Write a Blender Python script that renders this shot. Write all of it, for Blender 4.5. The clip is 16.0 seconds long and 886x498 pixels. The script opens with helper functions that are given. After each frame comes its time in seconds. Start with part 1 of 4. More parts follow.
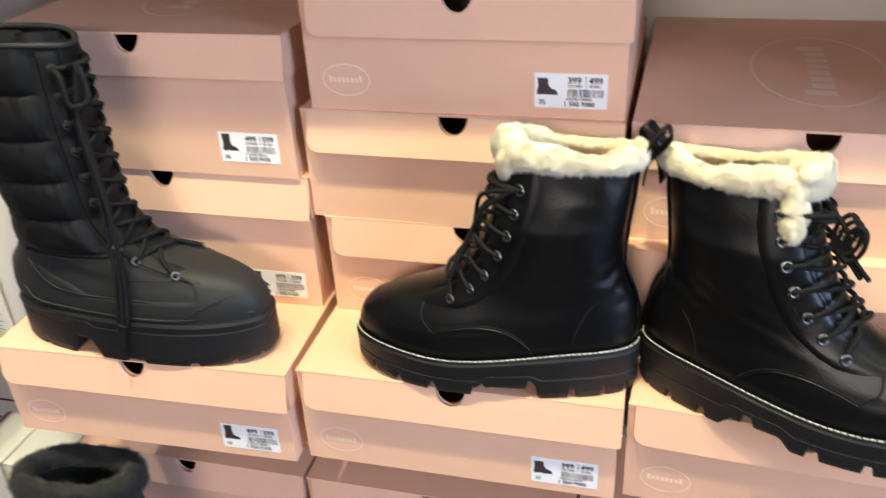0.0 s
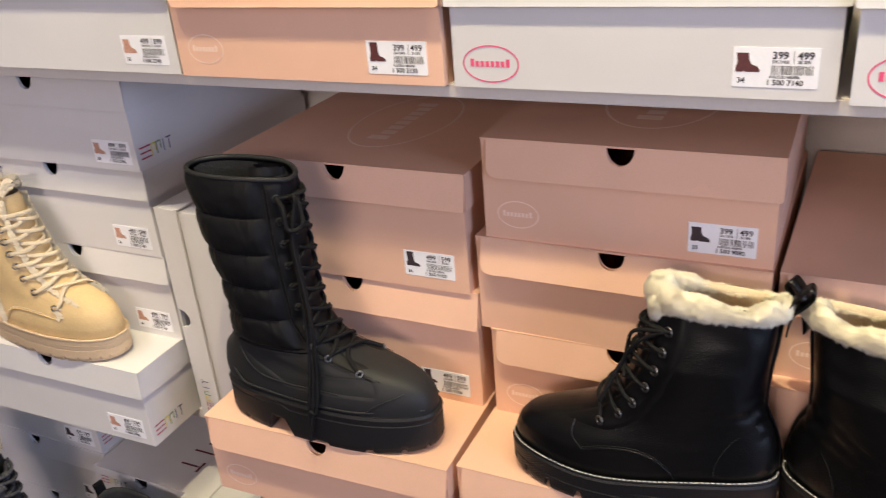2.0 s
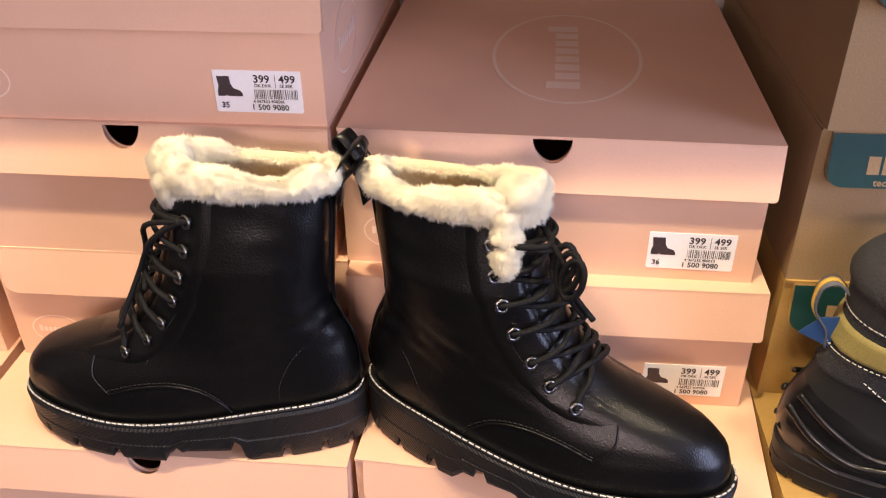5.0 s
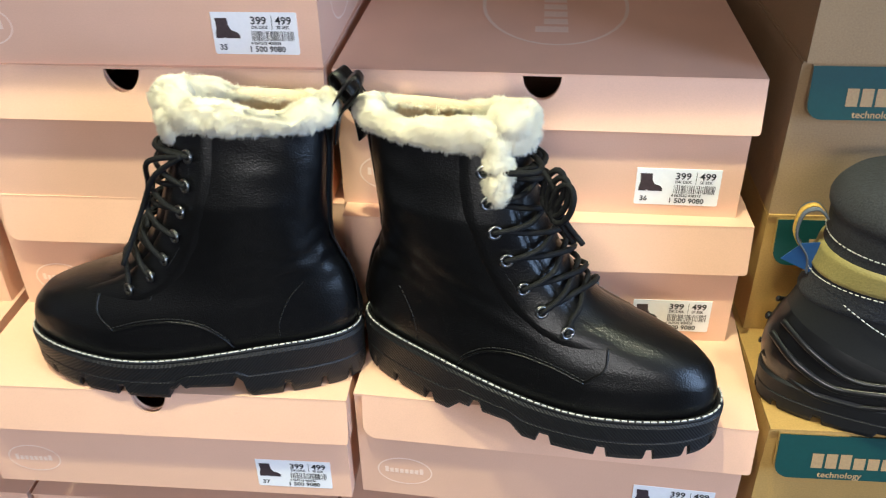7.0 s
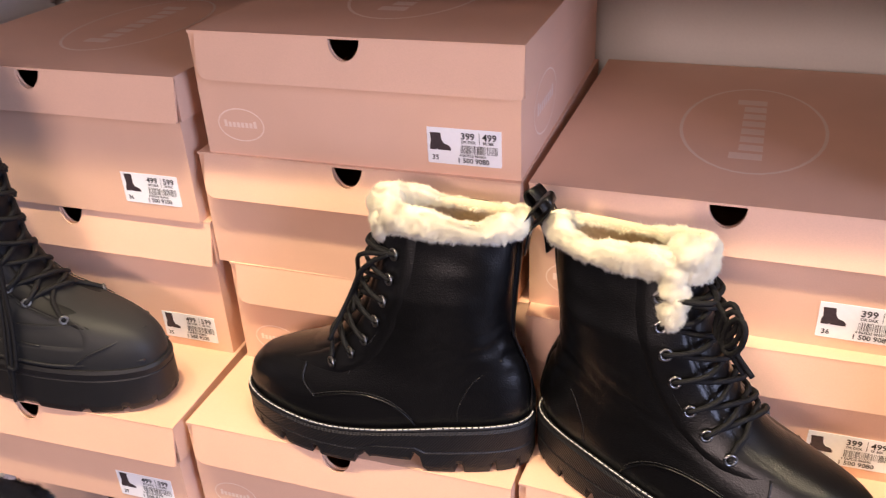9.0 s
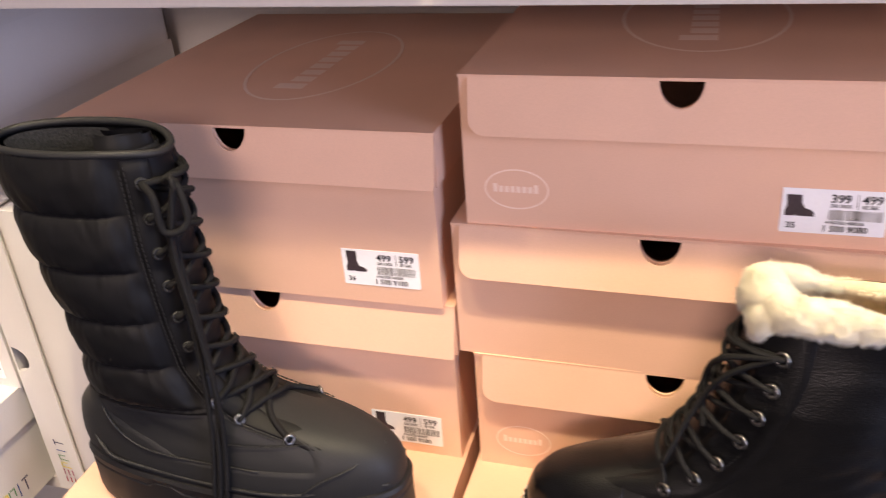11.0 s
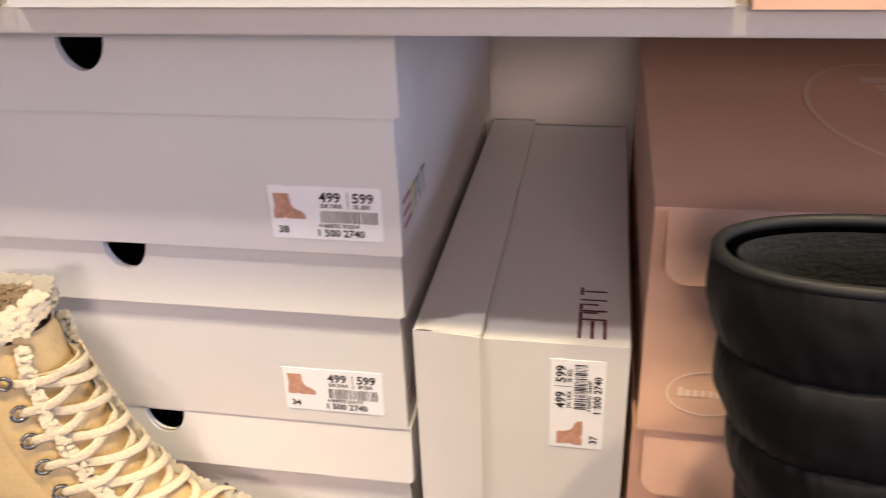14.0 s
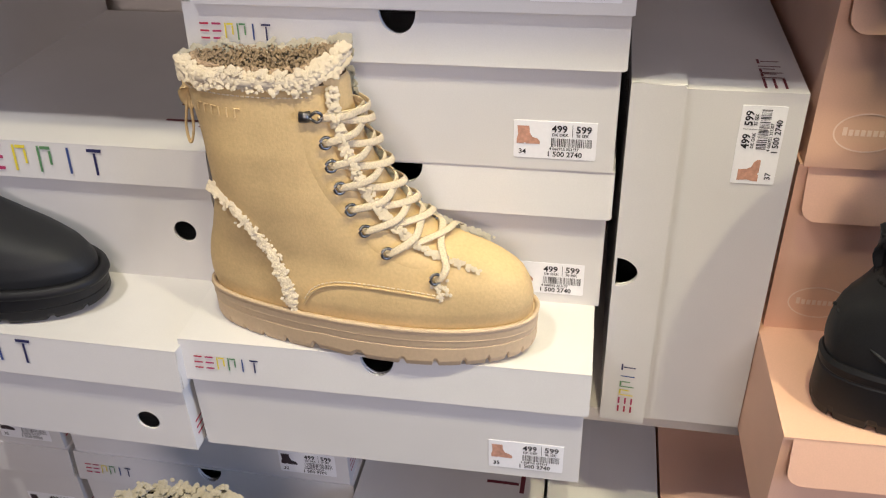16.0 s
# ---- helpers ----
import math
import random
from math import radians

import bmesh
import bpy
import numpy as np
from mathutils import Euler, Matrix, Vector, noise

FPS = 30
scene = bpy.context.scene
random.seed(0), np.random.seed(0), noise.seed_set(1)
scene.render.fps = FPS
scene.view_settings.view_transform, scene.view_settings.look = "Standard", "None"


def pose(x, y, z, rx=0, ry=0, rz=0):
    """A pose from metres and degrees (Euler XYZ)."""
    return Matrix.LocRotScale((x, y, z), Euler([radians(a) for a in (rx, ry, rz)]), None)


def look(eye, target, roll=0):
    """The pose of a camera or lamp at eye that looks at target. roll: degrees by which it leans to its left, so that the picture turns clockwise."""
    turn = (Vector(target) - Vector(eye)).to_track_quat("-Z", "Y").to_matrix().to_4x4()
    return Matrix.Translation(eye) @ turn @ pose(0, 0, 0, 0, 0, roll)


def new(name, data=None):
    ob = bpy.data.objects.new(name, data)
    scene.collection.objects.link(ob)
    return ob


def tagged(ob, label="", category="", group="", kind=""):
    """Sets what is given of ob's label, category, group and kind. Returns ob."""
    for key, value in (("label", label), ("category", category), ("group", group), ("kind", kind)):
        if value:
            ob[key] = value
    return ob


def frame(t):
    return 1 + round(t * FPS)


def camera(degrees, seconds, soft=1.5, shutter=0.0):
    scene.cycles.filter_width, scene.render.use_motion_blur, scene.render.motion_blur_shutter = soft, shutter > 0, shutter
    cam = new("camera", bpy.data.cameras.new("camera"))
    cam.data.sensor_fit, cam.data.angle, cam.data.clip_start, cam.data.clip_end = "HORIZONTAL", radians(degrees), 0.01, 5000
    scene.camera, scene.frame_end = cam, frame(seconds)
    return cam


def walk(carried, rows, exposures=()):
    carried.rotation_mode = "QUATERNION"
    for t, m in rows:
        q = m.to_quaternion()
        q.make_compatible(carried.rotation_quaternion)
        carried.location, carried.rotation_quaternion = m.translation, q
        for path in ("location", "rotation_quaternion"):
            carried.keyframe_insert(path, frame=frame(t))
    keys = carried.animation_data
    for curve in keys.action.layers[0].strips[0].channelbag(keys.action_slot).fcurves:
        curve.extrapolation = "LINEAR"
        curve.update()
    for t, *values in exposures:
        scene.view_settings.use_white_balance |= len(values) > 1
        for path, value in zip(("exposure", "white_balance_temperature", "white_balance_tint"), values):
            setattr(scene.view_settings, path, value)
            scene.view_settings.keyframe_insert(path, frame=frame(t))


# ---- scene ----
cam = camera(54.82, 16.0, 1.1, 0.4)
PATH = [  # seconds, place in metres, turn in degrees
    (0.0, -0.0206, 0.0649, 1.4453, 60.44, 2.90, 14.13),
    (0.5, -0.0042, 0.0589, 1.4817, 62.44, 4.57, 21.57),
    (1.0, -0.0018, 0.0316, 1.5169, 64.01, 5.87, 27.17),
    (1.5, -0.0066, 0.0103, 1.5396, 64.85, 5.41, 27.58),
    (2.0, 0.0001, 0.0109, 1.5571, 64.63, 4.56, 25.19),
    (2.5, 0.0186, 0.0299, 1.5448, 63.59, 3.35, 20.63),
    (3.0, 0.0309, 0.0580, 1.5216, 62.36, 1.91, 15.45),
    (3.5, 0.0415, 0.1000, 1.4899, 61.06, 0.71, 11.36),
    (4.0, 0.0597, 0.1574, 1.4630, 59.71, 0.12, 8.55),
    (4.5, 0.0795, 0.2134, 1.4423, 58.07, 0.12, 6.56),
    (4.7, 0.0869, 0.2323, 1.4345, 57.47, 0.35, 6.01),
    (6.8, 0.0957, 0.2016, 1.3950, 56.92, 1.06, 3.98),
    (7.0, 0.0922, 0.1924, 1.3989, 56.75, 0.93, 4.59),
    (7.5, 0.0902, 0.1722, 1.4154, 57.01, 0.71, 7.44),
    (8.0, 0.0946, 0.1733, 1.4243, 57.69, 0.69, 10.84),
    (8.5, 0.1063, 0.1745, 1.4401, 59.15, 1.90, 15.76),
    (9.0, 0.1069, 0.1671, 1.4565, 61.20, 2.62, 18.59),
    (9.2, 0.0952, 0.1559, 1.4545, 61.79, 2.81, 19.10),
    (11.3, -0.2468, 0.2543, 1.4413, 61.93, 4.58, 15.46),
    (11.5, -0.2897, 0.2544, 1.4352, 61.08, 4.84, 14.36),
    (12.0, -0.4287, 0.2393, 1.4399, 60.49, 5.12, 11.60),
    (12.5, -0.5250, 0.2465, 1.4284, 60.68, 4.95, 9.24),
    (13.0, -0.5907, 0.2456, 1.4259, 61.27, 3.82, 8.18),
    (13.5, -0.6664, 0.3145, 1.4297, 62.14, 2.88, 8.74),
    (14.0, -0.7339, 0.3757, 1.4238, 62.55, 2.14, 10.30),
    (14.5, -0.7976, 0.3703, 1.4165, 61.31, 1.53, 11.18),
    (15.0, -0.8387, 0.2857, 1.4129, 59.77, 1.48, 11.75),
    (15.5, -0.8561, 0.2102, 1.3894, 57.88, 1.34, 11.15),
    (16.0, -0.8612, 0.1779, 1.3965, 56.75, 1.72, 10.45),
]
EXPOSURES = [  # seconds, stops, kelvin, tint
    (0, -0.07, 6150, -3),
    (0.5, -0.20, 6550, 11),
    (1, -0.46, 6450, 7),
    (1.5, -0.64, 6400, 6),
    (2, -0.62, 6400, 9),
    (2.5, -0.63, 6400, 7),
    (3, -0.55, 6400, 6),
    (3.5, -0.38, 6750, 13),
    (4, -0.24, 6850, 17),
    (4.5, -0.24, 6850, 19),
    (4.7, -0.24, 6850, 19),
    (6.8, -0.10, 5650, -8),
    (7, -0.10, 5650, -8),
    (7.5, -0.14, 5600, -7),
    (8, -0.06, 5550, -10),
    (8.5, -0.13, 5400, -8),
    (9, -0.10, 6750, 17),
    (9.2, -0.10, 6750, 17),
    (11.3, -0.14, 6700, 16),
    (11.5, -0.14, 6700, 16),
    (12, -0.30, 6550, 12),
    (12.5, -0.25, 6400, 11),
    (13, -0.21, 6400, 13),
    (13.5, -0.32, 6450, 15),
    (14, -0.31, 6800, 13),
    (14.5, -0.40, 6700, 12),
    (15, -0.28, 6250, 12),
    (15.5, -0.52, 6050, 6),
    (16, -0.53, 6150, 5),
]
walk(cam, [(t, pose(*p)) for t, *p in PATH], EXPOSURES)

# ---------------------------------------------------------------- world and lights
world = bpy.data.worlds.new("shop_world")
scene.world = world
world.use_nodes = True
bg = world.node_tree.nodes["Background"]
bg.inputs[0].default_value = (1.0, 0.93, 0.88, 1)
bg.inputs[1].default_value = 0.02


def spot(name, eye, target, watts, colour, size=0.06, angle=70):
    d = bpy.data.lights.new(name, "SPOT")
    d.energy, d.color, d.shadow_soft_size = watts, colour, size
    d.spot_size, d.spot_blend = radians(angle), 0.6
    ob = new(name, d)
    ob.matrix_world = look(eye, target)
    return ob


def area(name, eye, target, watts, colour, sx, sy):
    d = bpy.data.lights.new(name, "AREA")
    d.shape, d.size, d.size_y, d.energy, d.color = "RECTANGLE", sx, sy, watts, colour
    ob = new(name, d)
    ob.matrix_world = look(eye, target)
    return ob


WARM = (1.0, 0.85, 0.55)
spot("ceiling_spot", (-1.60, 0.10, 2.95), (-1.42, 0.76, 0.9), 108, (1.0, 0.90, 0.83), 0.03, 50)
spot("ceiling_spot", (-0.74, 0.20, 2.95), (-0.62, 0.75, 0.9), 92, WARM, 0.03)
spot("ceiling_spot", (-0.16, 0.25, 2.95), (-0.10, 0.75, 0.9), 172, WARM, 0.03)
spot("ceiling_spot", (0.58, 0.26, 2.95), (0.36, 0.75, 0.9), 80, WARM, 0.03)
area("shop_front_daylight", (2.8, -0.7, 1.7), (-0.4, 0.9, 1.1), 135, (0.56, 0.66, 1.0), 1.6, 1.8)
# added fill panel to brighten the box fronts, no lamp of the shop
area("front_fill_panel", (-0.2, -3.4, 2.5), (-0.5, 0.8, 1.1), 97, (1.0, 0.82, 0.79), 1.8, 0.6)

# ---------------------------------------------------------------- materials


def material(name, colour, rough=0.6, metal=0.0, grain=0.0, grain_scale=300.0, stain=0.0, stain_scale=6.0,
             bump=0.0, bump_scale=400.0, bump_kind="NOISE", coat=0.0, sheen=0.0, spread=0.0, gloss=0.5):
    """A surface with colour variation at two scales, fine relief and, by choice, a little difference from piece to piece."""
    m = bpy.data.materials.new(name)
    m.use_nodes = True
    nt = m.node_tree
    n, l = nt.nodes, nt.links
    p = n["Principled BSDF"]
    p.inputs["Roughness"].default_value = rough
    p.inputs["Metallic"].default_value = metal
    p.inputs["Specular IOR Level"].default_value = gloss
    p.inputs["Coat Weight"].default_value = coat
    p.inputs["Sheen Weight"].default_value = sheen
    co = n.new("ShaderNodeTexCoord")
    rgb = n.new("ShaderNodeRGB")
    rgb.outputs[0].default_value = (*colour, 1)
    out = rgb.outputs[0]
    for amount, scale in ((stain, stain_scale), (grain, grain_scale)):
        if amount:
            t = n.new("ShaderNodeTexNoise")
            t.inputs["Scale"].default_value = scale
            t.inputs["Detail"].default_value = 5
            l.new(co.outputs["Object"], t.inputs["Vector"])
            r = n.new("ShaderNodeMapRange")
            r.inputs["From Min"].default_value, r.inputs["From Max"].default_value = 0.3, 0.7
            r.inputs["To Min"].default_value, r.inputs["To Max"].default_value = 1 - amount, 1 + amount
            l.new(t.outputs["Fac"], r.inputs["Value"])
            mix = n.new("ShaderNodeVectorMath")
            mix.operation = "SCALE"
            l.new(out, mix.inputs[0])
            l.new(r.outputs[0], mix.inputs["Scale"])
            out = mix.outputs[0]
    if spread:
        oi = n.new("ShaderNodeObjectInfo")
        r = n.new("ShaderNodeMapRange")
        r.inputs["To Min"].default_value, r.inputs["To Max"].default_value = 1 - spread, 1 + spread
        l.new(oi.outputs["Random"], r.inputs["Value"])
        mix = n.new("ShaderNodeVectorMath")
        mix.operation = "SCALE"
        l.new(out, mix.inputs[0])
        l.new(r.outputs[0], mix.inputs["Scale"])
        out = mix.outputs[0]
    l.new(out, p.inputs["Base Color"])
    if bump:
        if bump_kind == "NOISE":
            t = n.new("ShaderNodeTexNoise")
            t.inputs["Detail"].default_value = 4
            src = t.outputs["Fac"]
        elif bump_kind == "LEATHER":
            t = n.new("ShaderNodeTexVoronoi")
            src = t.outputs["Distance"]
        else:
            t = n.new("ShaderNodeTexWave")
            t.bands_direction = "DIAGONAL" if bump_kind == "RIDGES" else "Z"
            t.inputs["Distortion"].default_value = 0.4
            src = t.outputs["Fac"]
        t.inputs["Scale"].default_value = bump_scale
        l.new(co.outputs["Object"], t.inputs["Vector"])
        b = n.new("ShaderNodeBump")
        b.inputs["Strength"].default_value = bump
        b.inputs["Distance"].default_value = 0.001
        l.new(src, b.inputs["Height"])
        l.new(b.outputs[0], p.inputs["Normal"])
    return m


PINK = material("peach_carton", (0.77, 0.475, 0.335), 0.55, grain=0.03, grain_scale=900, stain=0.05, stain_scale=9, bump=0.08, bump_scale=700, spread=0.05)
WHITE = material("white_carton", (0.68, 0.66, 0.645), 0.45, grain=0.02, grain_scale=900, stain=0.04, stain_scale=8, bump=0.06, bump_scale=600, spread=0.03)
KRAFT = material("kraft_carton", (0.32, 0.21, 0.105), 0.7, grain=0.10, grain_scale=700, stain=0.08, stain_scale=12, bump=0.12, bump_scale=500, spread=0.06)
KRAFT_OLIVE = material("ochre_kraft_carton", (0.42, 0.255, 0.075), 0.65, grain=0.10, grain_scale=700, stain=0.08, stain_scale=12, bump=0.12, bump_scale=500)
PAPER = material("white_sticker_paper", (0.88, 0.87, 0.885), 0.35, grain=0.02, stain=0.02)
INK = material("black_ink", (0.015, 0.015, 0.018), 0.5, grain=0.1)
LOGO_PALE = material("pale_print", (0.87, 0.66, 0.55), 0.45, grain=0.04)
LOGO_PINK = material("pink_print", (0.80, 0.10, 0.22), 0.45, grain=0.04)
LOGO = [material("print_" + n, c, 0.45, grain=0.04) for n, c in (("red", (0.42, 0.03, 0.07)), ("wine", (0.40, 0.04, 0.12)), ("yellow", (0.75, 0.62, 0.06)),
        ("green", (0.12, 0.26, 0.12)), ("blue", (0.05, 0.08, 0.24)), ("navy", (0.03, 0.03, 0.10)))]
MAROON = material("print_maroon", (0.13, 0.02, 0.03), 0.5, grain=0.05)
GREEN = material("petrol_green_print", (0.006, 0.046, 0.044), 0.5, grain=0.06, stain=0.06, bump=0.08, bump_scale=500)
LEATHER = material("black_smooth_leather", (0.0022, 0.0022, 0.0027), 0.32, grain=0.15, grain_scale=200, stain=0.15, stain_scale=14, bump=0.16, bump_scale=800, bump_kind="LEATHER", gloss=0.38)
RUBBER = material("black_rubber", (0.008, 0.008, 0.0095), 0.5, grain=0.12, grain_scale=300, stain=0.1, bump=0.3, bump_scale=190, bump_kind="RIDGES", gloss=0.35)
RUBBER_PLAIN = material("matt_black_rubber", (0.008, 0.008, 0.0095), 0.55, grain=0.12, grain_scale=400, stain=0.1, bump=0.1, gloss=0.35)
NYLON = material("black_padded_nylon", (0.0052, 0.0052, 0.0062), 0.55, grain=0.2, grain_scale=1500, stain=0.15, stain_scale=20, bump=0.22, bump_scale=70, gloss=0.17)
BLACK_FUR = material("black_plush_fur", (0.010, 0.010, 0.011), 0.9, grain=0.3, grain_scale=300, stain=0.1, sheen=0.1)
MATT = material("matt_black_coated_leather", (0.016, 0.0165, 0.018), 0.55, grain=0.12, grain_scale=800, stain=0.1, bump=0.12, bump_scale=900, gloss=0.3)
CORD = material("black_round_cord", (0.007, 0.007, 0.008), 0.75, grain=0.5, grain_scale=900, bump=0.6, bump_scale=700, gloss=0.2)
THREAD_WHITE = material("white_welt_thread", (0.50, 0.49, 0.47), 0.6, grain=0.1)
THREAD_DARK = material("dark_seam_thread", (0.012, 0.012, 0.013), 0.7, grain=0.1, gloss=0.3)
METAL = material("gunmetal_eyelet", (0.22, 0.215, 0.21), 0.3, metal=1.0, grain=0.1)
FUR = material("cream_plush_fur", (0.92, 0.84, 0.63), 0.85, grain=0.05, grain_scale=120, stain=0.06, stain_scale=25, sheen=0.4)
LINING_DARK = material("charcoal_fleece_lining", (0.016, 0.017, 0.019), 0.95, grain=0.5, grain_scale=500, bump=0.9, bump_scale=450)
LINING_BROWN = material("taupe_plush_lining", (0.40, 0.29, 0.19), 0.95, grain=0.2, grain_scale=400, bump=0.5, bump_scale=300)
LINING_CREAM = material("cream_fabric_lining", (0.66, 0.53, 0.34), 0.85, grain=0.12, grain_scale=300, bump=0.3)
TAN = material("sand_nubuck", (0.62, 0.445, 0.215), 0.66, grain=0.06, grain_scale=400, stain=0.14, stain_scale=16, bump=0.22, bump_scale=420)
TAN_SOLE = material("beige_rubber", (0.52, 0.39, 0.25), 0.6, grain=0.05, stain=0.06, bump=0.15)
TAN_LACE = material("cream_flat_lace", (0.64, 0.53, 0.36), 0.8, grain=0.15, grain_scale=700, bump=0.7, bump_scale=600)
TEDDY = material("cream_teddy_curls", (0.62, 0.53, 0.39), 0.95, grain=0.06, grain_scale=250, stain=0.08, stain_scale=40, bump=0.3, bump_scale=420, sheen=0.3)
OLIVE = material("olive_webbing", (0.30, 0.25, 0.085), 0.6, grain=0.1, grain_scale=600, bump=0.4, bump_scale=500)
YELLOW_WEB = material("mustard_webbing", (0.55, 0.34, 0.06), 0.75, grain=0.15, grain_scale=600, bump=0.4)
GREY_WEB = material("slate_webbing", (0.09, 0.10, 0.13), 0.8, grain=0.2, grain_scale=700, bump=0.4)
GLOSS_RUBBER = material("glossy_moulded_rubber", (0.006, 0.006, 0.007), 0.28, grain=0.12, grain_scale=300, stain=0.15, bump=0.08, gloss=0.6)
BLUE_TAG = material("blue_card_tag", (0.02, 0.07, 0.22), 0.5, grain=0.05)
CORDURA = material("black_woven_cordura", (0.022, 0.023, 0.028), 0.85, grain=0.5, grain_scale=900, bump=0.8, bump_scale=650)
SHELF = material("white_laminate", (0.62, 0.57, 0.52), 0.45, grain=0.02, stain=0.04, stain_scale=4, bump=0.04)
WALL = material("shop_wall_paint", (0.52, 0.49, 0.46), 0.8, grain=0.03, stain=0.04, stain_scale=2, bump=0.1)
# dark mottled tone chosen so the unseen wall reflects little in the boots
DARK_WALL = material("dark_unseen_wall", (0.15, 0.13, 0.12), 0.8, grain=0.2, grain_scale=30, stain=0.35, stain_scale=3, bump=0.1)
FLOOR = material("grey_shop_floor", (0.035, 0.033, 0.032), 0.4, grain=0.08, stain=0.12, stain_scale=3, bump=0.05)

# ---------------------------------------------------------------- mesh helpers


def to_mesh(bm, name, smooth=False):
    bmesh.ops.recalc_face_normals(bm, faces=bm.faces[:])
    me = bpy.data.meshes.new(name)
    bm.to_mesh(me)
    bm.free()
    if smooth:
        me.polygons.foreach_set("use_smooth", [True] * len(me.polygons))
    return me


def part(name, bm, mat, parent=None, label="", smooth=False, m=None):
    """One mesh object, under a thing or a part of it."""
    me = to_mesh(bm, name, smooth) if isinstance(bm, bmesh.types.BMesh) else bm
    if not me.materials:
        me.materials.append(mat)
    ob = new(name, me)
    if parent is not None:
        ob.parent = parent
    if m is not None:
        ob.matrix_basis = m
    if label:
        ob["label"] = label
    if name.endswith("stitching"):
        tagged(ob, label, kind="stuff")
    return ob


def thing(name, m, label, category, group=""):
    ob = new(name)
    ob.empty_display_size = 0.05
    ob.matrix_basis = m
    return tagged(ob, label, category, group)


def add_box(bm, x0, x1, y0, y1, z0, z1, bevel=0.0):
    r = bmesh.ops.create_cube(bm, size=1)
    bmesh.ops.scale(bm, vec=(x1 - x0, y1 - y0, z1 - z0), verts=r["verts"])
    bmesh.ops.translate(bm, vec=((x0 + x1) / 2, (y0 + y1) / 2, (z0 + z1) / 2), verts=r["verts"])
    if bevel:
        es = {e for v in r["verts"] for e in v.link_edges}
        bmesh.ops.bevel(bm, geom=list(es), offset=bevel, segments=2, affect="EDGES")


def add_plate(bm, outline, depth, m=None):
    """A plate from an outline in x and z at y = 0, depth thick towards +y."""
    m = m or Matrix()
    a = [bm.verts.new(m @ Vector((x, 0, z))) for x, z in outline]
    b = [bm.verts.new(m @ Vector((x, depth, z))) for x, z in outline]
    bm.faces.new(a)
    bm.faces.new(b[::-1])
    k = len(a)
    for i in range(k):
        bm.faces.new((a[i], b[i], b[(i + 1) % k], a[(i + 1) % k]))


def add_tube(bm, pts, r, sides=8, flat=1.0, closed=False, ups=None):
    """A tube along points; flat below 1 makes a ribbon."""
    pts = [Vector(p) for p in pts]
    rings = []
    k = len(pts)
    up = Vector((0.13, 0.21, 0.97)).normalized()
    for i, p in enumerate(pts):
        a = pts[(i - 1) % k] if (i or closed) else p
        b = pts[(i + 1) % k] if (i < k - 1 or closed) else p
        d = (b - a).normalized() if (b - a).length > 1e-9 else Vector((1, 0, 0))
        s = d.cross(up)
        s = s.normalized() if s.length > 1e-4 else Vector((1, 0, 0))
        if ups is not None:
            s = (ups[i] - d * ups[i].dot(d)).normalized()
        w = s.cross(d)
        rr = r[i] if isinstance(r, (list, tuple)) else r
        rings.append([bm.verts.new(p + rr * (math.cos(2 * math.pi * j / sides) * w + flat * math.sin(2 * math.pi * j / sides) * s)) for j in range(sides)])
    for i in range(k if closed else k - 1):
        a, b = rings[i], rings[(i + 1) % k]
        for j in range(sides):
            bm.faces.new((a[j], a[(j + 1) % sides], b[(j + 1) % sides], b[j]))
    if not closed:
        bm.faces.new(rings[0][::-1])
        bm.faces.new(rings[-1])


def bend(pts, steps=6):
    """A smooth line through points (Catmull-Rom)."""
    pts = [Vector(p) for p in pts]
    out = []
    for i in range(len(pts) - 1):
        p0, p1, p2, p3 = pts[max(i - 1, 0)], pts[i], pts[i + 1], pts[min(i + 2, len(pts) - 1)]
        for s in range(steps):
            t = s / steps
            out.append(0.5 * (2 * p1 + (p2 - p0) * t + (2 * p0 - 5 * p1 + 4 * p2 - p3) * t * t + (3 * p1 - p0 - 3 * p2 + p3) * t ** 3))
    return out + [pts[-1]]


TEXTS = {}


def text_mesh(words, size, mat):
    """Flat letters in x and z, from the built-in font."""
    key = (words, round(size, 5), mat.name)
    if key not in TEXTS:
        cu = bpy.data.curves.new("lettering", "FONT")
        cu.body, cu.size, cu.resolution_u, cu.offset = words, size, 2, size * 0.022
        ob = bpy.data.objects.new("lettering", cu)
        me = bpy.data.meshes.new_from_object(ob)
        me.transform(Matrix.Rotation(radians(90), 4, "X"))
        me.materials.clear()
        me.materials.append(mat)
        bpy.data.objects.remove(ob)
        bpy.data.curves.remove(cu)
        TEXTS[key] = me
    return TEXTS[key]


# ---------------------------------------------------------------- shelving and room
W0, W1 = -2.6, 1.5
TIERS = [(0.262, 0.020, 0.70), (0.804, 0.018, 0.806), (1.348, 0.014, 0.744)]


def setting(name, bm, mat, label, category):
    return tagged(part(name, bm, mat), label, category, kind="structure")


def block(x0, x1, y0, y1, z0, z1, bevel=0.0):
    bm = bmesh.new()
    add_box(bm, x0, x1, y0, y1, z0, z1, bevel)
    return bm


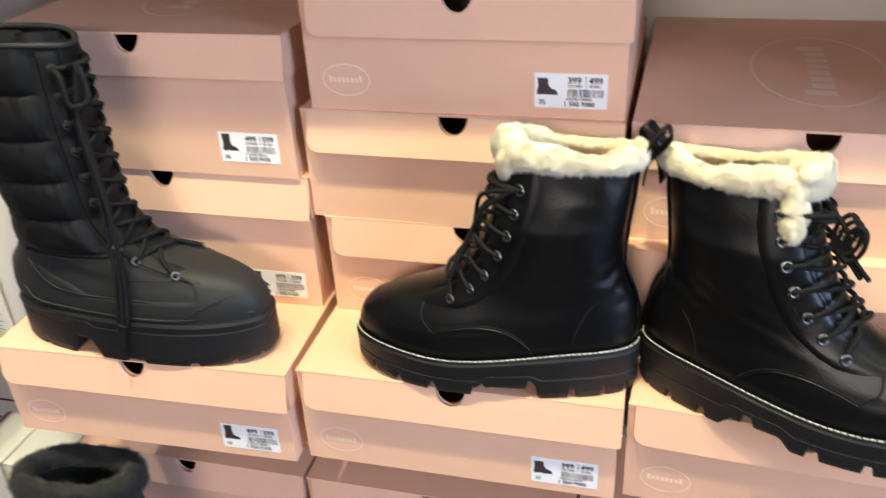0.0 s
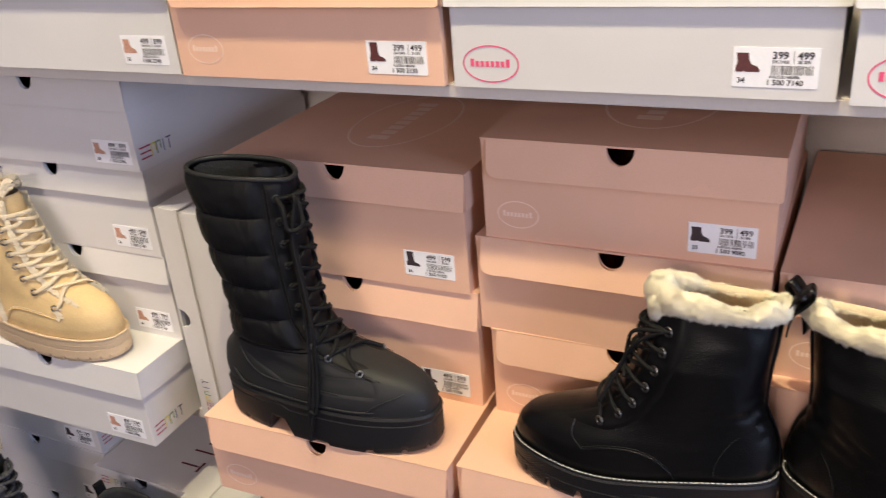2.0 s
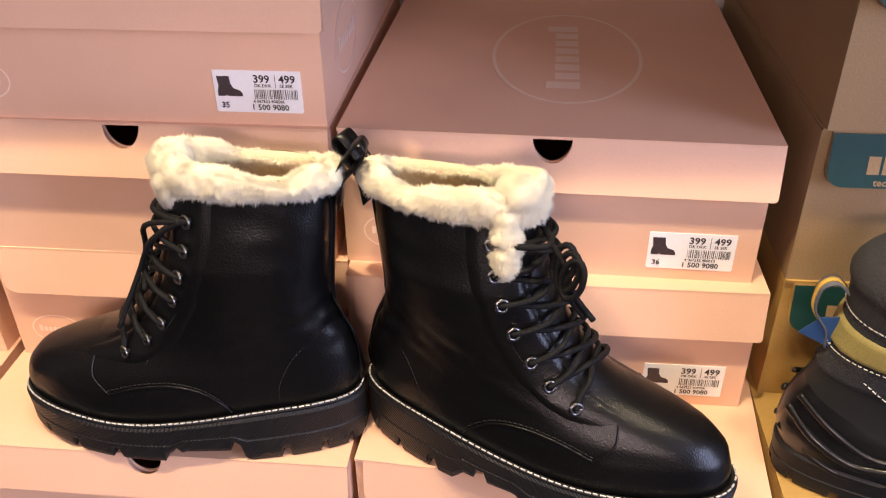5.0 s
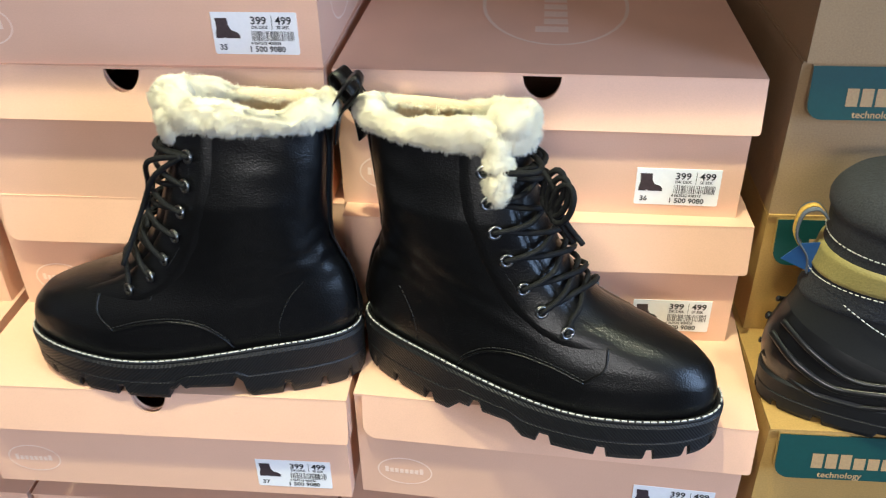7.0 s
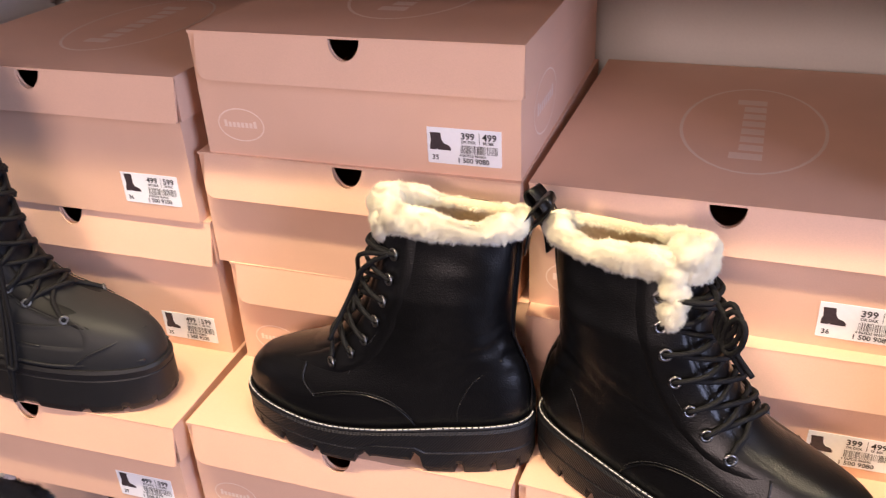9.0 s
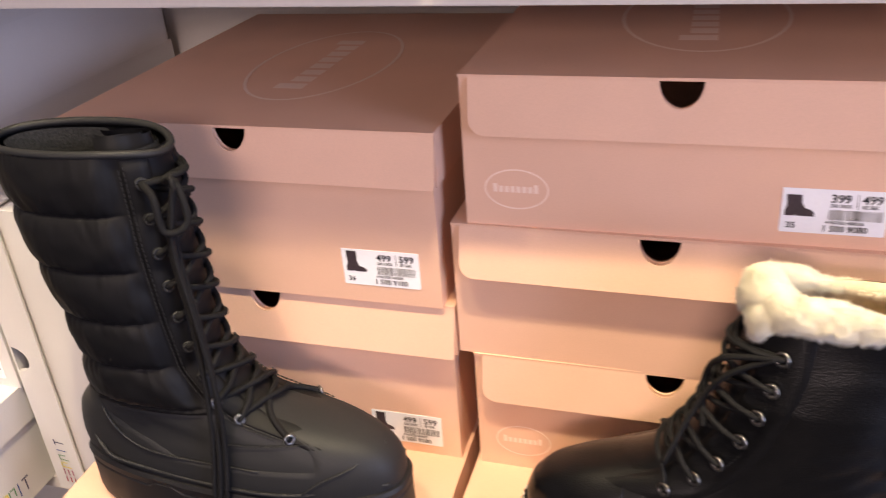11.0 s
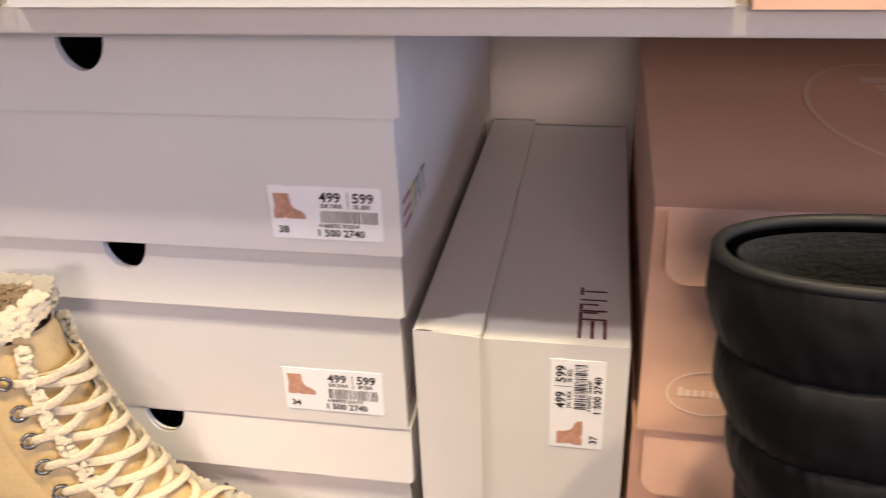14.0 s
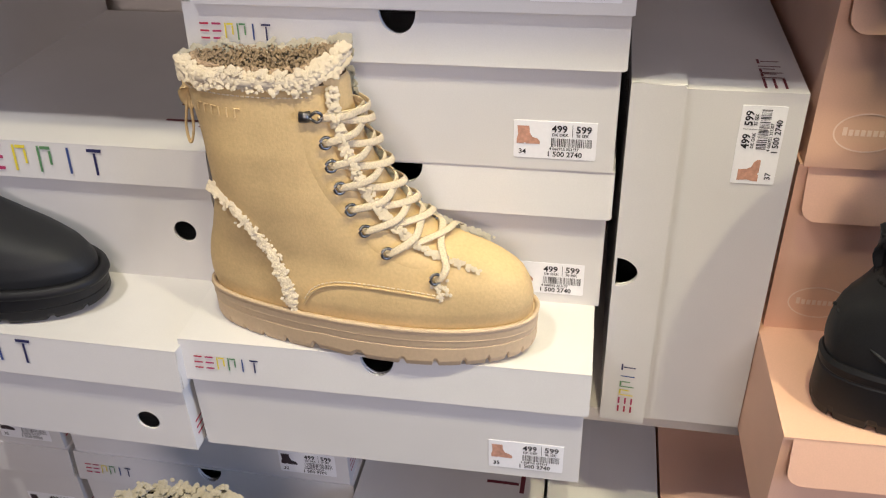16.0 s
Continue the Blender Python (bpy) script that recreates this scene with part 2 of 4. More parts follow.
setting("floor", block(-4, 3, -4, 1.4, -0.05, 0), FLOOR, "grey hard shop floor in front of the shelving", "floor")
setting("ceiling", block(-4, 3, -4, 1.4, 3.0, 3.05), WALL, "pale painted shop ceiling above the shelving", "ceiling")
setting("wall_back", block(-4, 3, 1.26, 1.36, 0, 3.0), WALL, "pale painted wall behind the shelving", "wall")
setting("wall_front", block(-4, 3, -4.1, -4.0, 0, 3.0), DARK_WALL, "dark unseen far wall of the shop across the aisle", "wall")
setting("wall_left", block(-4.1, -4.0, -4, 1.4, 0, 3.0), WALL, "pale painted side wall of the shop", "wall")
setting("wall_right", block(3.0, 3.1, -4, 1.4, 0, 3.0), WALL, "pale painted side wall of the shop", "wall")

unit = thing("shelving_unit", pose(0, 0, 0), "white laminate wall shelving unit full of shoe boxes", "shelving")
for zt, th, yf in TIERS:
    part("shelf_board", block(W0, W1, yf, 1.198, zt - th, zt, 0.001), SHELF, unit)
part("plinth", block(W0, W1, 0.80, 1.19, 0.0, 0.243), SHELF, unit)
for x in (-2.088, -0.888, 0.312):
    part("upright_post", block(x, x + 0.026, 1.186, 1.235, 0.0, 2.2, 0.002), SHELF, unit)
    part("back_panel", block(x + 0.028, x + 1.198, 1.2, 1.215, 0.0, 2.2), SHELF, unit)

# ---------------------------------------------------------------- shoe boxes
T = 0.0022


def arc(cx, cz, r, a0, a1, k=10, squash=1.0):
    return [(cx + r * math.cos(radians(a0 + (a1 - a0) * i / k)), cz + squash * r * math.sin(radians(a0 + (a1 - a0) * i / k))) for i in range(k + 1)]


def box_body(w, d, h, notch=None, hole=None):
    """An open carton tray with a thumb notch in its front edge, or a round hole in its front."""
    bm = bmesh.new()
    if hole:
        cx, cz, r = hole
        add_plate(bm, [(-w / 2, 0), (w / 2, 0), (w / 2, cz)] + arc(cx, cz, r, 0, -180, 14) + [(-w / 2, cz)], T)
        add_plate(bm, [(-w / 2, cz)] + arc(cx, cz, r, 180, 0, 14) + [(w / 2, cz), (w / 2, h), (-w / 2, h)], T)
    elif notch:
        cx, r = notch
        add_plate(bm, [(-w / 2, 0), (w / 2, 0), (w / 2, h)] + arc(cx, h, r, 0, -180, 12, 1.25) + [(-w / 2, h)], T)
    else:
        add_box(bm, -w / 2, w / 2, 0, T, 0, h)
    add_box(bm, -w / 2, w / 2, d - T, d, 0, h)
    add_box(bm, -w / 2, -w / 2 + T, T, d - T, 0, h)
    add_box(bm, w / 2 - T, w / 2, T, d - T, 0, h)
    add_box(bm, -w / 2 + T, w / 2 - T, T, d - T, 0, T)
    bmesh.ops.remove_doubles(bm, verts=bm.verts[:], dist=0.00002)
    return bm


def flap_outline(x0, x1, z0, z1, rl, rr, notch):
    o = [(x1, z1)]
    if notch:
        o += arc(notch[0], z1, notch[1], 0, -180, 12, 1.25)
    o += [(x0, z1)]
    o += arc(x0 + rl, z0 + rl, rl, 180, 270, 6) if rl else [(x0, z0)]
    o += arc(x1 - rr, z0 + rr, rr, 270, 360, 6) if rr else [(x1, z0)]
    return o


def box_lid(w, d, h, skirt, hinged, notch, flare):
    """The lid: a top with a flared front flap; a hinged one has a skirt at its free side only."""
    bm = bmesh.new()
    o = 0.004
    left = -w / 2 if hinged else -w / 2 - o
    add_box(bm, left, w / 2 + o, -0.002, d + T, h - T, h)
    m = Matrix.Translation((0, -0.002, h - T)) @ Matrix.Rotation(math.atan2(flare, skirt), 4, "X").inverted()
    fl = -w / 2 + 0.007 if hinged else left
    add_plate(bm, flap_outline(fl, w / 2 + o, -skirt + T, 0, 0.012 if hinged else 0.002, 0.003, notch), 0.0018, m)
    add_box(bm, w / 2 + o - T, w / 2 + o, -0.002, d, h - skirt, h - T)
    if not hinged:
        add_box(bm, left, left + T, -0.002, d, h - skirt, h - T)
    add_box(bm, left, w / 2 + o, d, d + T, h - skirt, h - T)
    bmesh.ops.remove_doubles(bm, verts=bm.verts[:], dist=0.00002)
    return bm


def ring_strip(bm, rx, rz, width, m, k=36):
    a = [bm.verts.new(m @ Vector((rx * math.cos(2 * math.pi * i / k), 0, rz * math.sin(2 * math.pi * i / k)))) for i in range(k)]
    b = [bm.verts.new(m @ Vector(((rx - width) * math.cos(2 * math.pi * i / k), 0, (rz - width) * math.sin(2 * math.pi * i / k)))) for i in range(k)]
    for i in range(k):
        bm.faces.new((a[i], a[(i + 1) % k], b[(i + 1) % k], b[i]))


def strip(bm, x0, x1, z0, z1, m):
    bm.faces.new([bm.verts.new(m @ Vector(p)) for p in ((x0, 0, z0), (x1, 0, z0), (x1, 0, z1), (x0, 0, z1))])


def oval_logo(parent, m, rx, rz, mat, width=0.0012):
    bm = bmesh.new()
    ring_strip(bm, rx, rz, width, m)
    # plain blocks in place of its lettering
    step = rx * 1.44 / 8
    for i in range(8):
        x = -rx * 0.72 + i * step
        tall = rz * (0.26 if i in (0, 7) else 0.15)
        strip(bm, x, x + step * 0.72, -rz * 0.16, tall, m)
    part("logo", bm, mat, parent)


def bar_logo(parent, m, size, mats, pitch=0.98):
    """Six plain marks in a row, the first of three short level bars."""
    s = size
    m = m @ Matrix.Diagonal((1, 1, 1.25, 1))
    for i in range(6):
        bm = bmesh.new()
        x = i * s * pitch
        if i < 2:
            for z in (0, 0.44, 0.88):
                strip(bm, x, x + 0.72 * s, z * s, (z + 0.12) * s, m)
        elif i == 4:
            strip(bm, x + 0.25 * s, x + 0.37 * s, 0, s, m)
        elif i == 5:
            strip(bm, x, x + 0.72 * s, 0.88 * s, s, m)
            strip(bm, x + 0.30 * s, x + 0.42 * s, 0, 0.84 * s, m)
        else:
            strip(bm, x + 0.02 * s, x + 0.14 * s, 0, s, m)
            strip(bm, x + 0.2 * s, x + 0.70 * s, 0.88 * s, s, m)
            strip(bm, x + 0.58 * s, x + 0.70 * s, 0.30 * s, 0.84 * s, m)
        part("logo_mark", bm, mats[i], parent)


BOOT_SHAPES = {
    "mid": [(0.0, 0.0), (0.30, 0.0), (0.32, 0.05), (0.38, 0.05), (0.40, 0.0), (1.0, 0.0), (1.0, 0.16), (0.90, 0.30), (0.66, 0.40), (0.56, 0.62), (0.53, 1.0), (0.02, 1.0), (0.06, 0.5), (0.0, 0.25)],
    "tall": [(0.05, 0.0), (0.34, 0.0), (0.36, 0.05), (0.42, 0.05), (0.44, 0.0), (0.98, 0.0), (0.98, 0.12), (0.85, 0.22), (0.64, 0.28), (0.56, 0.5), (0.56, 1.0), (0.08, 1.0), (0.12, 0.4), (0.05, 0.2)],
}
PICTURE = {"black": material("label_picture_dark", (0.045, 0.03, 0.035), 0.5, grain=0.2), "sand": material("label_picture_sand", (0.52, 0.28, 0.20), 0.5, grain=0.2),
           "brown": material("label_picture_brown", (0.10, 0.03, 0.03), 0.5, grain=0.2)}
rnd = random.Random(7)


def sticker(parent, m, prices, size_no, article, ean, shape, tint, sx=0.0655, sz=0.0325):
    """A printed price sticker, lower left corner at the pose m: picture, prices, bar code and numbers."""
    bm = bmesh.new()
    add_plate(bm, flap_outline(0, sx, 0, sz, 0.0015, 0.0015, None), 0.0004, m)
    lab = part("price_sticker", bm, PAPER, parent, "white printed price sticker with bar code")
    f = m @ Matrix.Translation((0, -0.0003, 0))
    bm = bmesh.new()
    hh = 0.0185 if shape == "tall" else 0.0155
    bm.faces.new([bm.verts.new(f @ Vector((0.0025 + 0.0185 * x, 0, 0.0125 + hh * z))) for x, z in BOOT_SHAPES[shape]])
    part("boot_picture", bm, PICTURE[tint], lab)

    def put(words, x, z, size, name="print"):
        part(name, text_mesh(words, size, INK), INK, lab, m=f @ Matrix.Translation((x, 0, z)))

    put(prices[0], 0.0300, 0.0235, 0.0083)
    put(prices[1], 0.0490, 0.0235, 0.0083)
    put("DK DKK", 0.0305, 0.0200, 0.0034)
    put("SE SEK", 0.0495, 0.0200, 0.0034)
    put(size_no, 0.0040, 0.0035, 0.0062)
    put(article, 0.0265, 0.0022, 0.0062)
    put(ean, 0.0285, 0.0078, 0.0033)
    bm = bmesh.new()
    strip(bm, 0.0462, 0.0466, 0.0195, 0.0300, f)
    x = 0.0300
    while x < 0.0620:
        wd = rnd.choice((0.0003, 0.0004, 0.0007))
        strip(bm, x, x + wd, 0.0108, 0.0182, f)
        x += wd + rnd.choice((0.0004, 0.0007, 0.0010))
    tagged(part("bar_code", bm, INK, lab), kind="stuff")


def top_frame(x, y, z, turn):
    return Matrix.Translation((x, y, z)) @ Matrix.Rotation(radians(turn), 4, "Z") @ Matrix.Rotation(radians(-90), 4, "X")


sag = random.Random(19)


def shoe_box(kind, x0, x1, y, z, h, depth=0.352, yaw=0.0, label="", lab=None, logo=True, hole=None, group="", skirt=0.043, flare=None, wide_logo=None, m=None, notch=True, top_logo=True, lab_at=(0.0165, 0.010)):
    """A carton between x0 and x1, its front at y, standing on z. lab: what its sticker says."""
    w = x1 - x0
    flare = flare or (sag.uniform(0.0025, 0.0060) if kind in ("white", "plain") else sag.uniform(0.0055, 0.0115))
    carton = {"peach": PINK, "white": WHITE, "plain": WHITE, "kraft": KRAFT, "ochre": KRAFT_OLIVE}[kind]
    base = thing("shoe_box", m if m is not None else pose((x0 + x1) / 2, y, z, 0, 0, yaw), label, "shoe box", group)
    hinged = kind not in ("white", "plain")
    nt = (0.0, 0.0145) if notch else None
    body = part("body", box_body(w - 0.004 if not hinged else w, depth, h - T - 0.0006, nt if not hole else None, hole), carton, base)
    lid_mat = carton
    lid = part("lid", box_lid(w - 0.004 if not hinged else w, depth, h, skirt, hinged, nt, flare), lid_mat, base)
    fx = -w / 2
    if kind == "peach" and logo:
        oval_logo(body, Matrix.Translation((fx + 0.039, -0.0004, 0.030)), 0.0240, 0.0160, LOGO_PALE, 0.0012)
        oval_logo(lid, top_frame(0.010, 0.170, h + 0.0004, 90), 0.112, 0.0660, LOGO_PALE, 0.0032)
        oval_logo(body, Matrix.Translation((w / 2 + 0.0004, depth * 0.25, 0.040)) @ Matrix.Rotation(radians(90), 4, "Z"), 0.045, 0.028, LOGO_PALE, 0.0016)
    if kind == "plain" and logo:
        oval_logo(body, Matrix.Translation((fx + 0.040, -0.0004, 0.0225)), 0.0280, 0.0175, LOGO_PINK, 0.0013)
    if kind == "white" and logo:
        lx, ls, lp = wide_logo or (0.011, 0.0105, 0.98)
        bar_logo(lid, Matrix.Translation((fx + lx, -0.0030 - flare * 0.0285 / skirt, h - 0.0285)) @ Matrix.Rotation(math.atan2(flare, skirt), 4, "X").inverted(), ls, LOGO, lp)
        if top_logo:
            bar_logo(lid, top_frame(w / 2 - 0.062, 0.235, h + 0.0004, -90), 0.034, [MAROON] * 6)
        # maroon on the box on its side stands in for coloured print in shade
        bar_logo(body, Matrix.Translation((w / 2 - 0.002 + 0.0004, 0.007, 0.014)) @ Matrix.Rotation(radians(90), 4, "Z"), 0.0135, [MAROON] * 6 if m is not None else LOGO, 0.74)
    if kind in ("kraft", "ochre"):
        bm = bmesh.new()
        rot = Matrix.Translation((0, -0.0045, h - T)) @ Matrix.Rotation(math.atan2(flare, skirt), 4, "X").inverted()
        add_plate(bm, flap_outline(fx + 0.0072, w / 2 + 0.0038, -skirt + T + 0.0004, -0.0004, 0.012, 0.003, None), 0.0004, rot)
        fl = part("printed_flap", bm, GREEN, lid, "petrol green printed front flap")
        bm = bmesh.new()
        for i in range(6):
            strip(bm, fx + 0.034 + 0.0105 * i, fx + 0.0425 + 0.0105 * i, -0.030, -0.0165 - 0.003 * (i > 2), rot @ Matrix.Translation((0, -0.0003, 0)))
        part("logo", bm, KRAFT, lid, "plain kraft-coloured logo blocks on the flap")
        if lab != "plain":
            part("print", text_mesh("technology", 0.0075, KRAFT), KRAFT, lid, m=rot @ Matrix.Translation((fx + 0.040, -0.0003, -0.0385)))
        bm = bmesh.new()
        for i in range(7):
            strip(bm, fx + 0.052 + 0.014 * i, fx + 0.063 + 0.014 * i, 0.018, 0.036 - 0.005 * (i % 3 == 1), Matrix.Translation((0, -0.0004, 0)))
        part("logo", bm, GREEN, body, "dark green plain logo blocks")
    elif lab:
        sticker(body, Matrix.Translation((w / 2 - lab_at[0] - 0.0655, -0.0005, lab_at[1])), *lab)
    return base


def lab(size_no, article="1 500 9080", prices=("399", "499"), ean="4 067532 400506", shape="mid", tint="black"):
    return (prices, size_no, article, ean, shape, tint)


G = "peach shoe boxes on the shelf"
E = "white shoe boxes on the shelf"
PB, PT = "peach carton shoe box with hinged lid", "tall peach boot box with hinged lid"
Z = 0.804
P5 = ("499", "599")
TALL = dict(article="1 500 9100", prices=P5, ean="4 067532 403835", shape="tall")
SAND = dict(article="1 500 2740", prices=P5, ean="4 068752 353214", tint="sand")
# stack of peach boxes behind the tall boot
shoe_box("peach", -0.707, -0.371, 0.678, Z, 0.117, 0.33, 1.5, PB + " under a tall boot", lab("37", **TALL), group=G)
shoe_box("peach", -0.706, -0.374, 0.806, 0.921, 0.161, 0.36, 0, PT + " in a stack", lab("35", **TALL), group=G, skirt=0.047)
shoe_box("peach", -0.704, -0.378, 0.800, 1.082, 0.150, 0.36, 0, PT + " on top of a stack", lab("36", **TALL), group=G, lab_at=(0.017, 0.016))
# stack behind the boot whose toe points along the shelf
shoe_box("peach", -0.360, -0.038, 0.694, Z, 0.117, 0.36, 0, PB + " under a black boot", lab("37"), group=G)
shoe_box("peach", -0.356, -0.050, 0.806, 0.921, 0.118, 0.36, 0, PB + " in a stack", None, group=G)
shoe_box("peach", -0.368, -0.056, 0.804, 1.039, 0.119, 0.36, -0.6, PB + " in a stack", None, group=G, logo=False)
shoe_box("peach", -0.355, -0.053, 0.806, 1.158, 0.116, 0.36, 0, PB + " on top of a stack", lab("35"), group=G)
# stack behind the boot turned to the aisle
shoe_box("peach", -0.030, 0.284, 0.692, Z, 0.117, 0.36, -4.0, PB + " under a black boot", lab("38"), group=G)
shoe_box("peach", -0.044, 0.282, 0.786, 0.921, 0.118, 0.36, 0, PB + " in a stack", lab("36"), group=G)
shoe_box("peach", -0.046, 0.274, 0.802, 1.039, 0.119, 0.358, -1.5, "peach carton shoe box with large oval logo on its lid", lab("36", ean="4 067532 400513"), group=G)
# brown stack at the end
K = "brown kraft shoe boxes"
shoe_box("ochre", 0.297, 0.64, 0.684, Z, 0.117, 0.36, 0, "ochre kraft shoe box with green flap under a hiking boot", group=K, notch=False)
shoe_box("ochre", 0.302, 0.64, 0.806, 0.921, 0.118, 0.36, 0, "ochre kraft shoe box with green flap in a stack", "plain", group=K, notch=False)
shoe_box("kraft", 0.302, 0.64, 0.806, 1.039, 0.130, 0.36, 0, "kraft shoe box with green flap in a stack", group=K, notch=False)
shoe_box("kraft", 0.303, 0.64, 0.800, 1.169, 0.130, 0.36, 0, "kraft shoe box on top of a stack", "plain", group=K, notch=False)
# white stack behind the sand boot
WB = "white carton shoe box with colourful logo marks"
shoe_box("white", -1.205, -0.853, 0.706, Z, 0.128, 0.36, 0.8, WB + " under a sand boot", lab("35", **SAND), group=E, top_logo=False)
shoe_box("white", -1.188, -0.847, 0.800, 0.932, 0.136, 0.38, 0, WB + " in a stack", lab("34", **{**SAND, "ean": "4 068752 353177"}), group=E)
shoe_box("white", -1.188, -0.845, 0.797, 1.068, 0.130, 0.38, 0, WB + " in a stack", lab("34", **{**SAND, "ean": "4 068752 353177"}), group=E)
shoe_box("white", -1.182, -0.839, 0.790, 1.198, 0.126, 0.38, 0, WB + " topping a stack", lab("38", **SAND), group=E, lab_at=(0.012, 0.009))
# white box standing on its side
side = Matrix.Translation((-0.711, 0.797, Z + 0.170)) @ Matrix.Rotation(radians(-90), 4, "Y")
shoe_box("white", -0.170, 0.170, 0, 0, 0.128, 0.38, m=side, label="white carton shoe box standing on its side", lab=lab("37", **{**SAND, "ean": "4 068752 353207"}), group=E, skirt=0.041, lab_at=(0.0125, 0.013))
# wide white boxes with the low boot
shoe_box("white", -1.545, -1.207, 0.694, Z, 0.122, 0.36, -0.5, "white carton shoe box with a round hole under a low boot", None, hole=(0.124, 0.032, 0.011), notch=False, group=E, wide_logo=(0.060, 0.020, 1.25), top_logo=False)
shoe_box("white", -1.532, -1.197, 0.796, 0.926, 0.141, 0.36, 0, "white carton shoe box with a round hole in a stack", None, hole=(0.132, 0.055, 0.011), notch=False, group=E, skirt=0.036, wide_logo=(0.098, 0.020, 1.25))
shoe_box("white", -1.90, -1.56, 0.70, Z, 0.128, 0.36, 0, WB + " in a stack", None, group=E)
shoe_box("white", -1.90, -1.56, 0.80, 0.932, 0.133, 0.36, 0, WB + " in a stack", None, group=E)
shoe_box("white", -1.826, -1.486, 0.80, 1.067, 0.130, 0.36, 0, WB + " in a stack", None, group=E)
# upper tier
U = 1.348
UB = "shoe box on the upper shelf"
shoe_box("white", -1.35, -1.015, 0.737, U, 0.13, 0.36, 0, "white carton " + UB, lab("36", **SAND), group=E)
shoe_box("white", -1.010, -0.682, 0.737, U, 0.13, 0.36, 0, "white carton " + UB, lab("36", **SAND), group=E)
shoe_box("peach", -0.678, -0.356, 0.733, U, 0.118, 0.36, 0, "peach carton " + UB, lab("34", article="1 500 2130", shape="tall", tint="brown"), group=G)
shoe_box("plain", -0.348, -0.012, 0.735, U, 0.118, 0.36, 0, "white carton shoe box with pink oval logo on the upper shelf", lab("34", article="1 500 7140", tint="brown"), group=E)
shoe_box("plain", -0.006, 0.330, 0.728, U, 0.118, 0.36, 0, "white carton shoe box with pink oval logo on the upper shelf", lab("35", article="1 500 7140", tint="brown"), group=E)

# ---------------------------------------------------------------- boots


class Last:
    """The form of a boot: level outlines from the sole up. Levels: z, back, front, half width. u runs from heel to toe."""

    def __init__(self, length, levels, full=0.86, rise=None):
        a = np.array(levels, float)
        self.length, self.full, self.rise = length, full, rise
        zs = a[:, 0]
        k = 160
        self.z = np.linspace(zs[0], zs[-1], k)
        self.cols = []
        for c in (1, 2, 3):
            y = np.interp(self.z, zs, a[:, c])
            for _ in range(3):
                y[1:-1] = (y[:-2] + 2 * y[1:-1] + y[2:]) / 4
            self.cols.append(y)

    def at(self, z, th, off=0.0):
        b, f, w = (float(np.interp(z, self.z, c)) for c in self.cols)
        foot = max(0.0, min(1.0, (0.13 - z) / 0.06))
        p = 1 - (1 - self.full) * (0.4 + 0.6 * foot)
        c, s = math.cos(th), math.sin(th)
        half = (f - b) / 2
        u = (b + f) / 2 + (half + off) * math.copysign(abs(c) ** p, c)
        q = u / self.length
        shape = 1 + foot * (0.10 * math.sin(math.pi * min(max((q - 0.30) / 0.70, -0.3), 1.0)) - 0.08)
        v = (w * shape + off) * math.copysign(abs(s) ** p, s)
        return Vector((u, v, z + (self.rise(u, z) if self.rise else 0.0)))

    def on(self, u, z, side=1, off=0.0):
        """The point of the side wall at the length u and height z."""
        b, f, w = (float(np.interp(z, self.z, c)) for c in self.cols)
        foot = max(0.0, min(1.0, (0.13 - z) / 0.06))
        p = 1 - (1 - self.full) * (0.4 + 0.6 * foot)
        x = max(-0.999, min(0.999, (u - (b + f) / 2) / ((f - b) / 2)))
        th = math.acos(math.copysign(abs(x) ** (1 / p), x))
        return self.at(z, side * th, off)


def loft(bm, fn, zs, ths, closed=True):
    rows = [[bm.verts.new(fn(z, t)) for t in ths] for z in zs]
    k = len(ths)
    for a, b in zip(rows, rows[1:]):
        for j in range(k if closed else k - 1):
            bm.faces.new((a[j], a[(j + 1) % k], b[(j + 1) % k], b[j]))
    return rows


def turn(k):
    return [2 * math.pi * i / k for i in range(k)]


def span(a, b, k):
    return [a + (b - a) * i / (k - 1) for i in range(k)]


def patch(last, z0, z1, t0, t1, off, nz=24, nt=10, wave=None):
    """A raised panel on the boot, with rounded rims."""
    bm = bmesh.new()
    zs, ts = span(z0, z1, nz), span(t0, t1, nt)

    def fn(z, t):
        rim = min((z - z0), (z1 - z)) / 0.004
        side = min(abs(t - t0), abs(t1 - t)) / 0.05
        o = off * min(1.0, max(0.0, rim)) * min(1.0, max(0.0, side)) - 0.0008 * (1 - min(1, rim, side) if min(rim, side) < 1 else 0)
        return last.at(z, t, o + (wave(z, t) if wave else 0))
    loft(bm, fn, zs, ts, closed=False)
    return bm


def stitches(bm, pts, r=0.0005, dash=0.0026, gap=0.0014):
    """Single stitches along a line."""
    pts = [Vector(p) for p in pts]
    run = 0.0
    cur = [pts[0]]
    for a, b in zip(pts, pts[1:]):
        d = (b - a).length
        k = max(1, int(d / 0.0007))
        for i in range(1, k + 1):
            p = a.lerp(b, i / k)
            run += d / k
            if run % (dash + gap) < dash:
                cur.append(p)
            else:
                if len(cur) > 1:
                    add_tube(bm, [cur[0], cur[-1]], r, 5)
                cur = []
            if not cur:
                cur = [p]


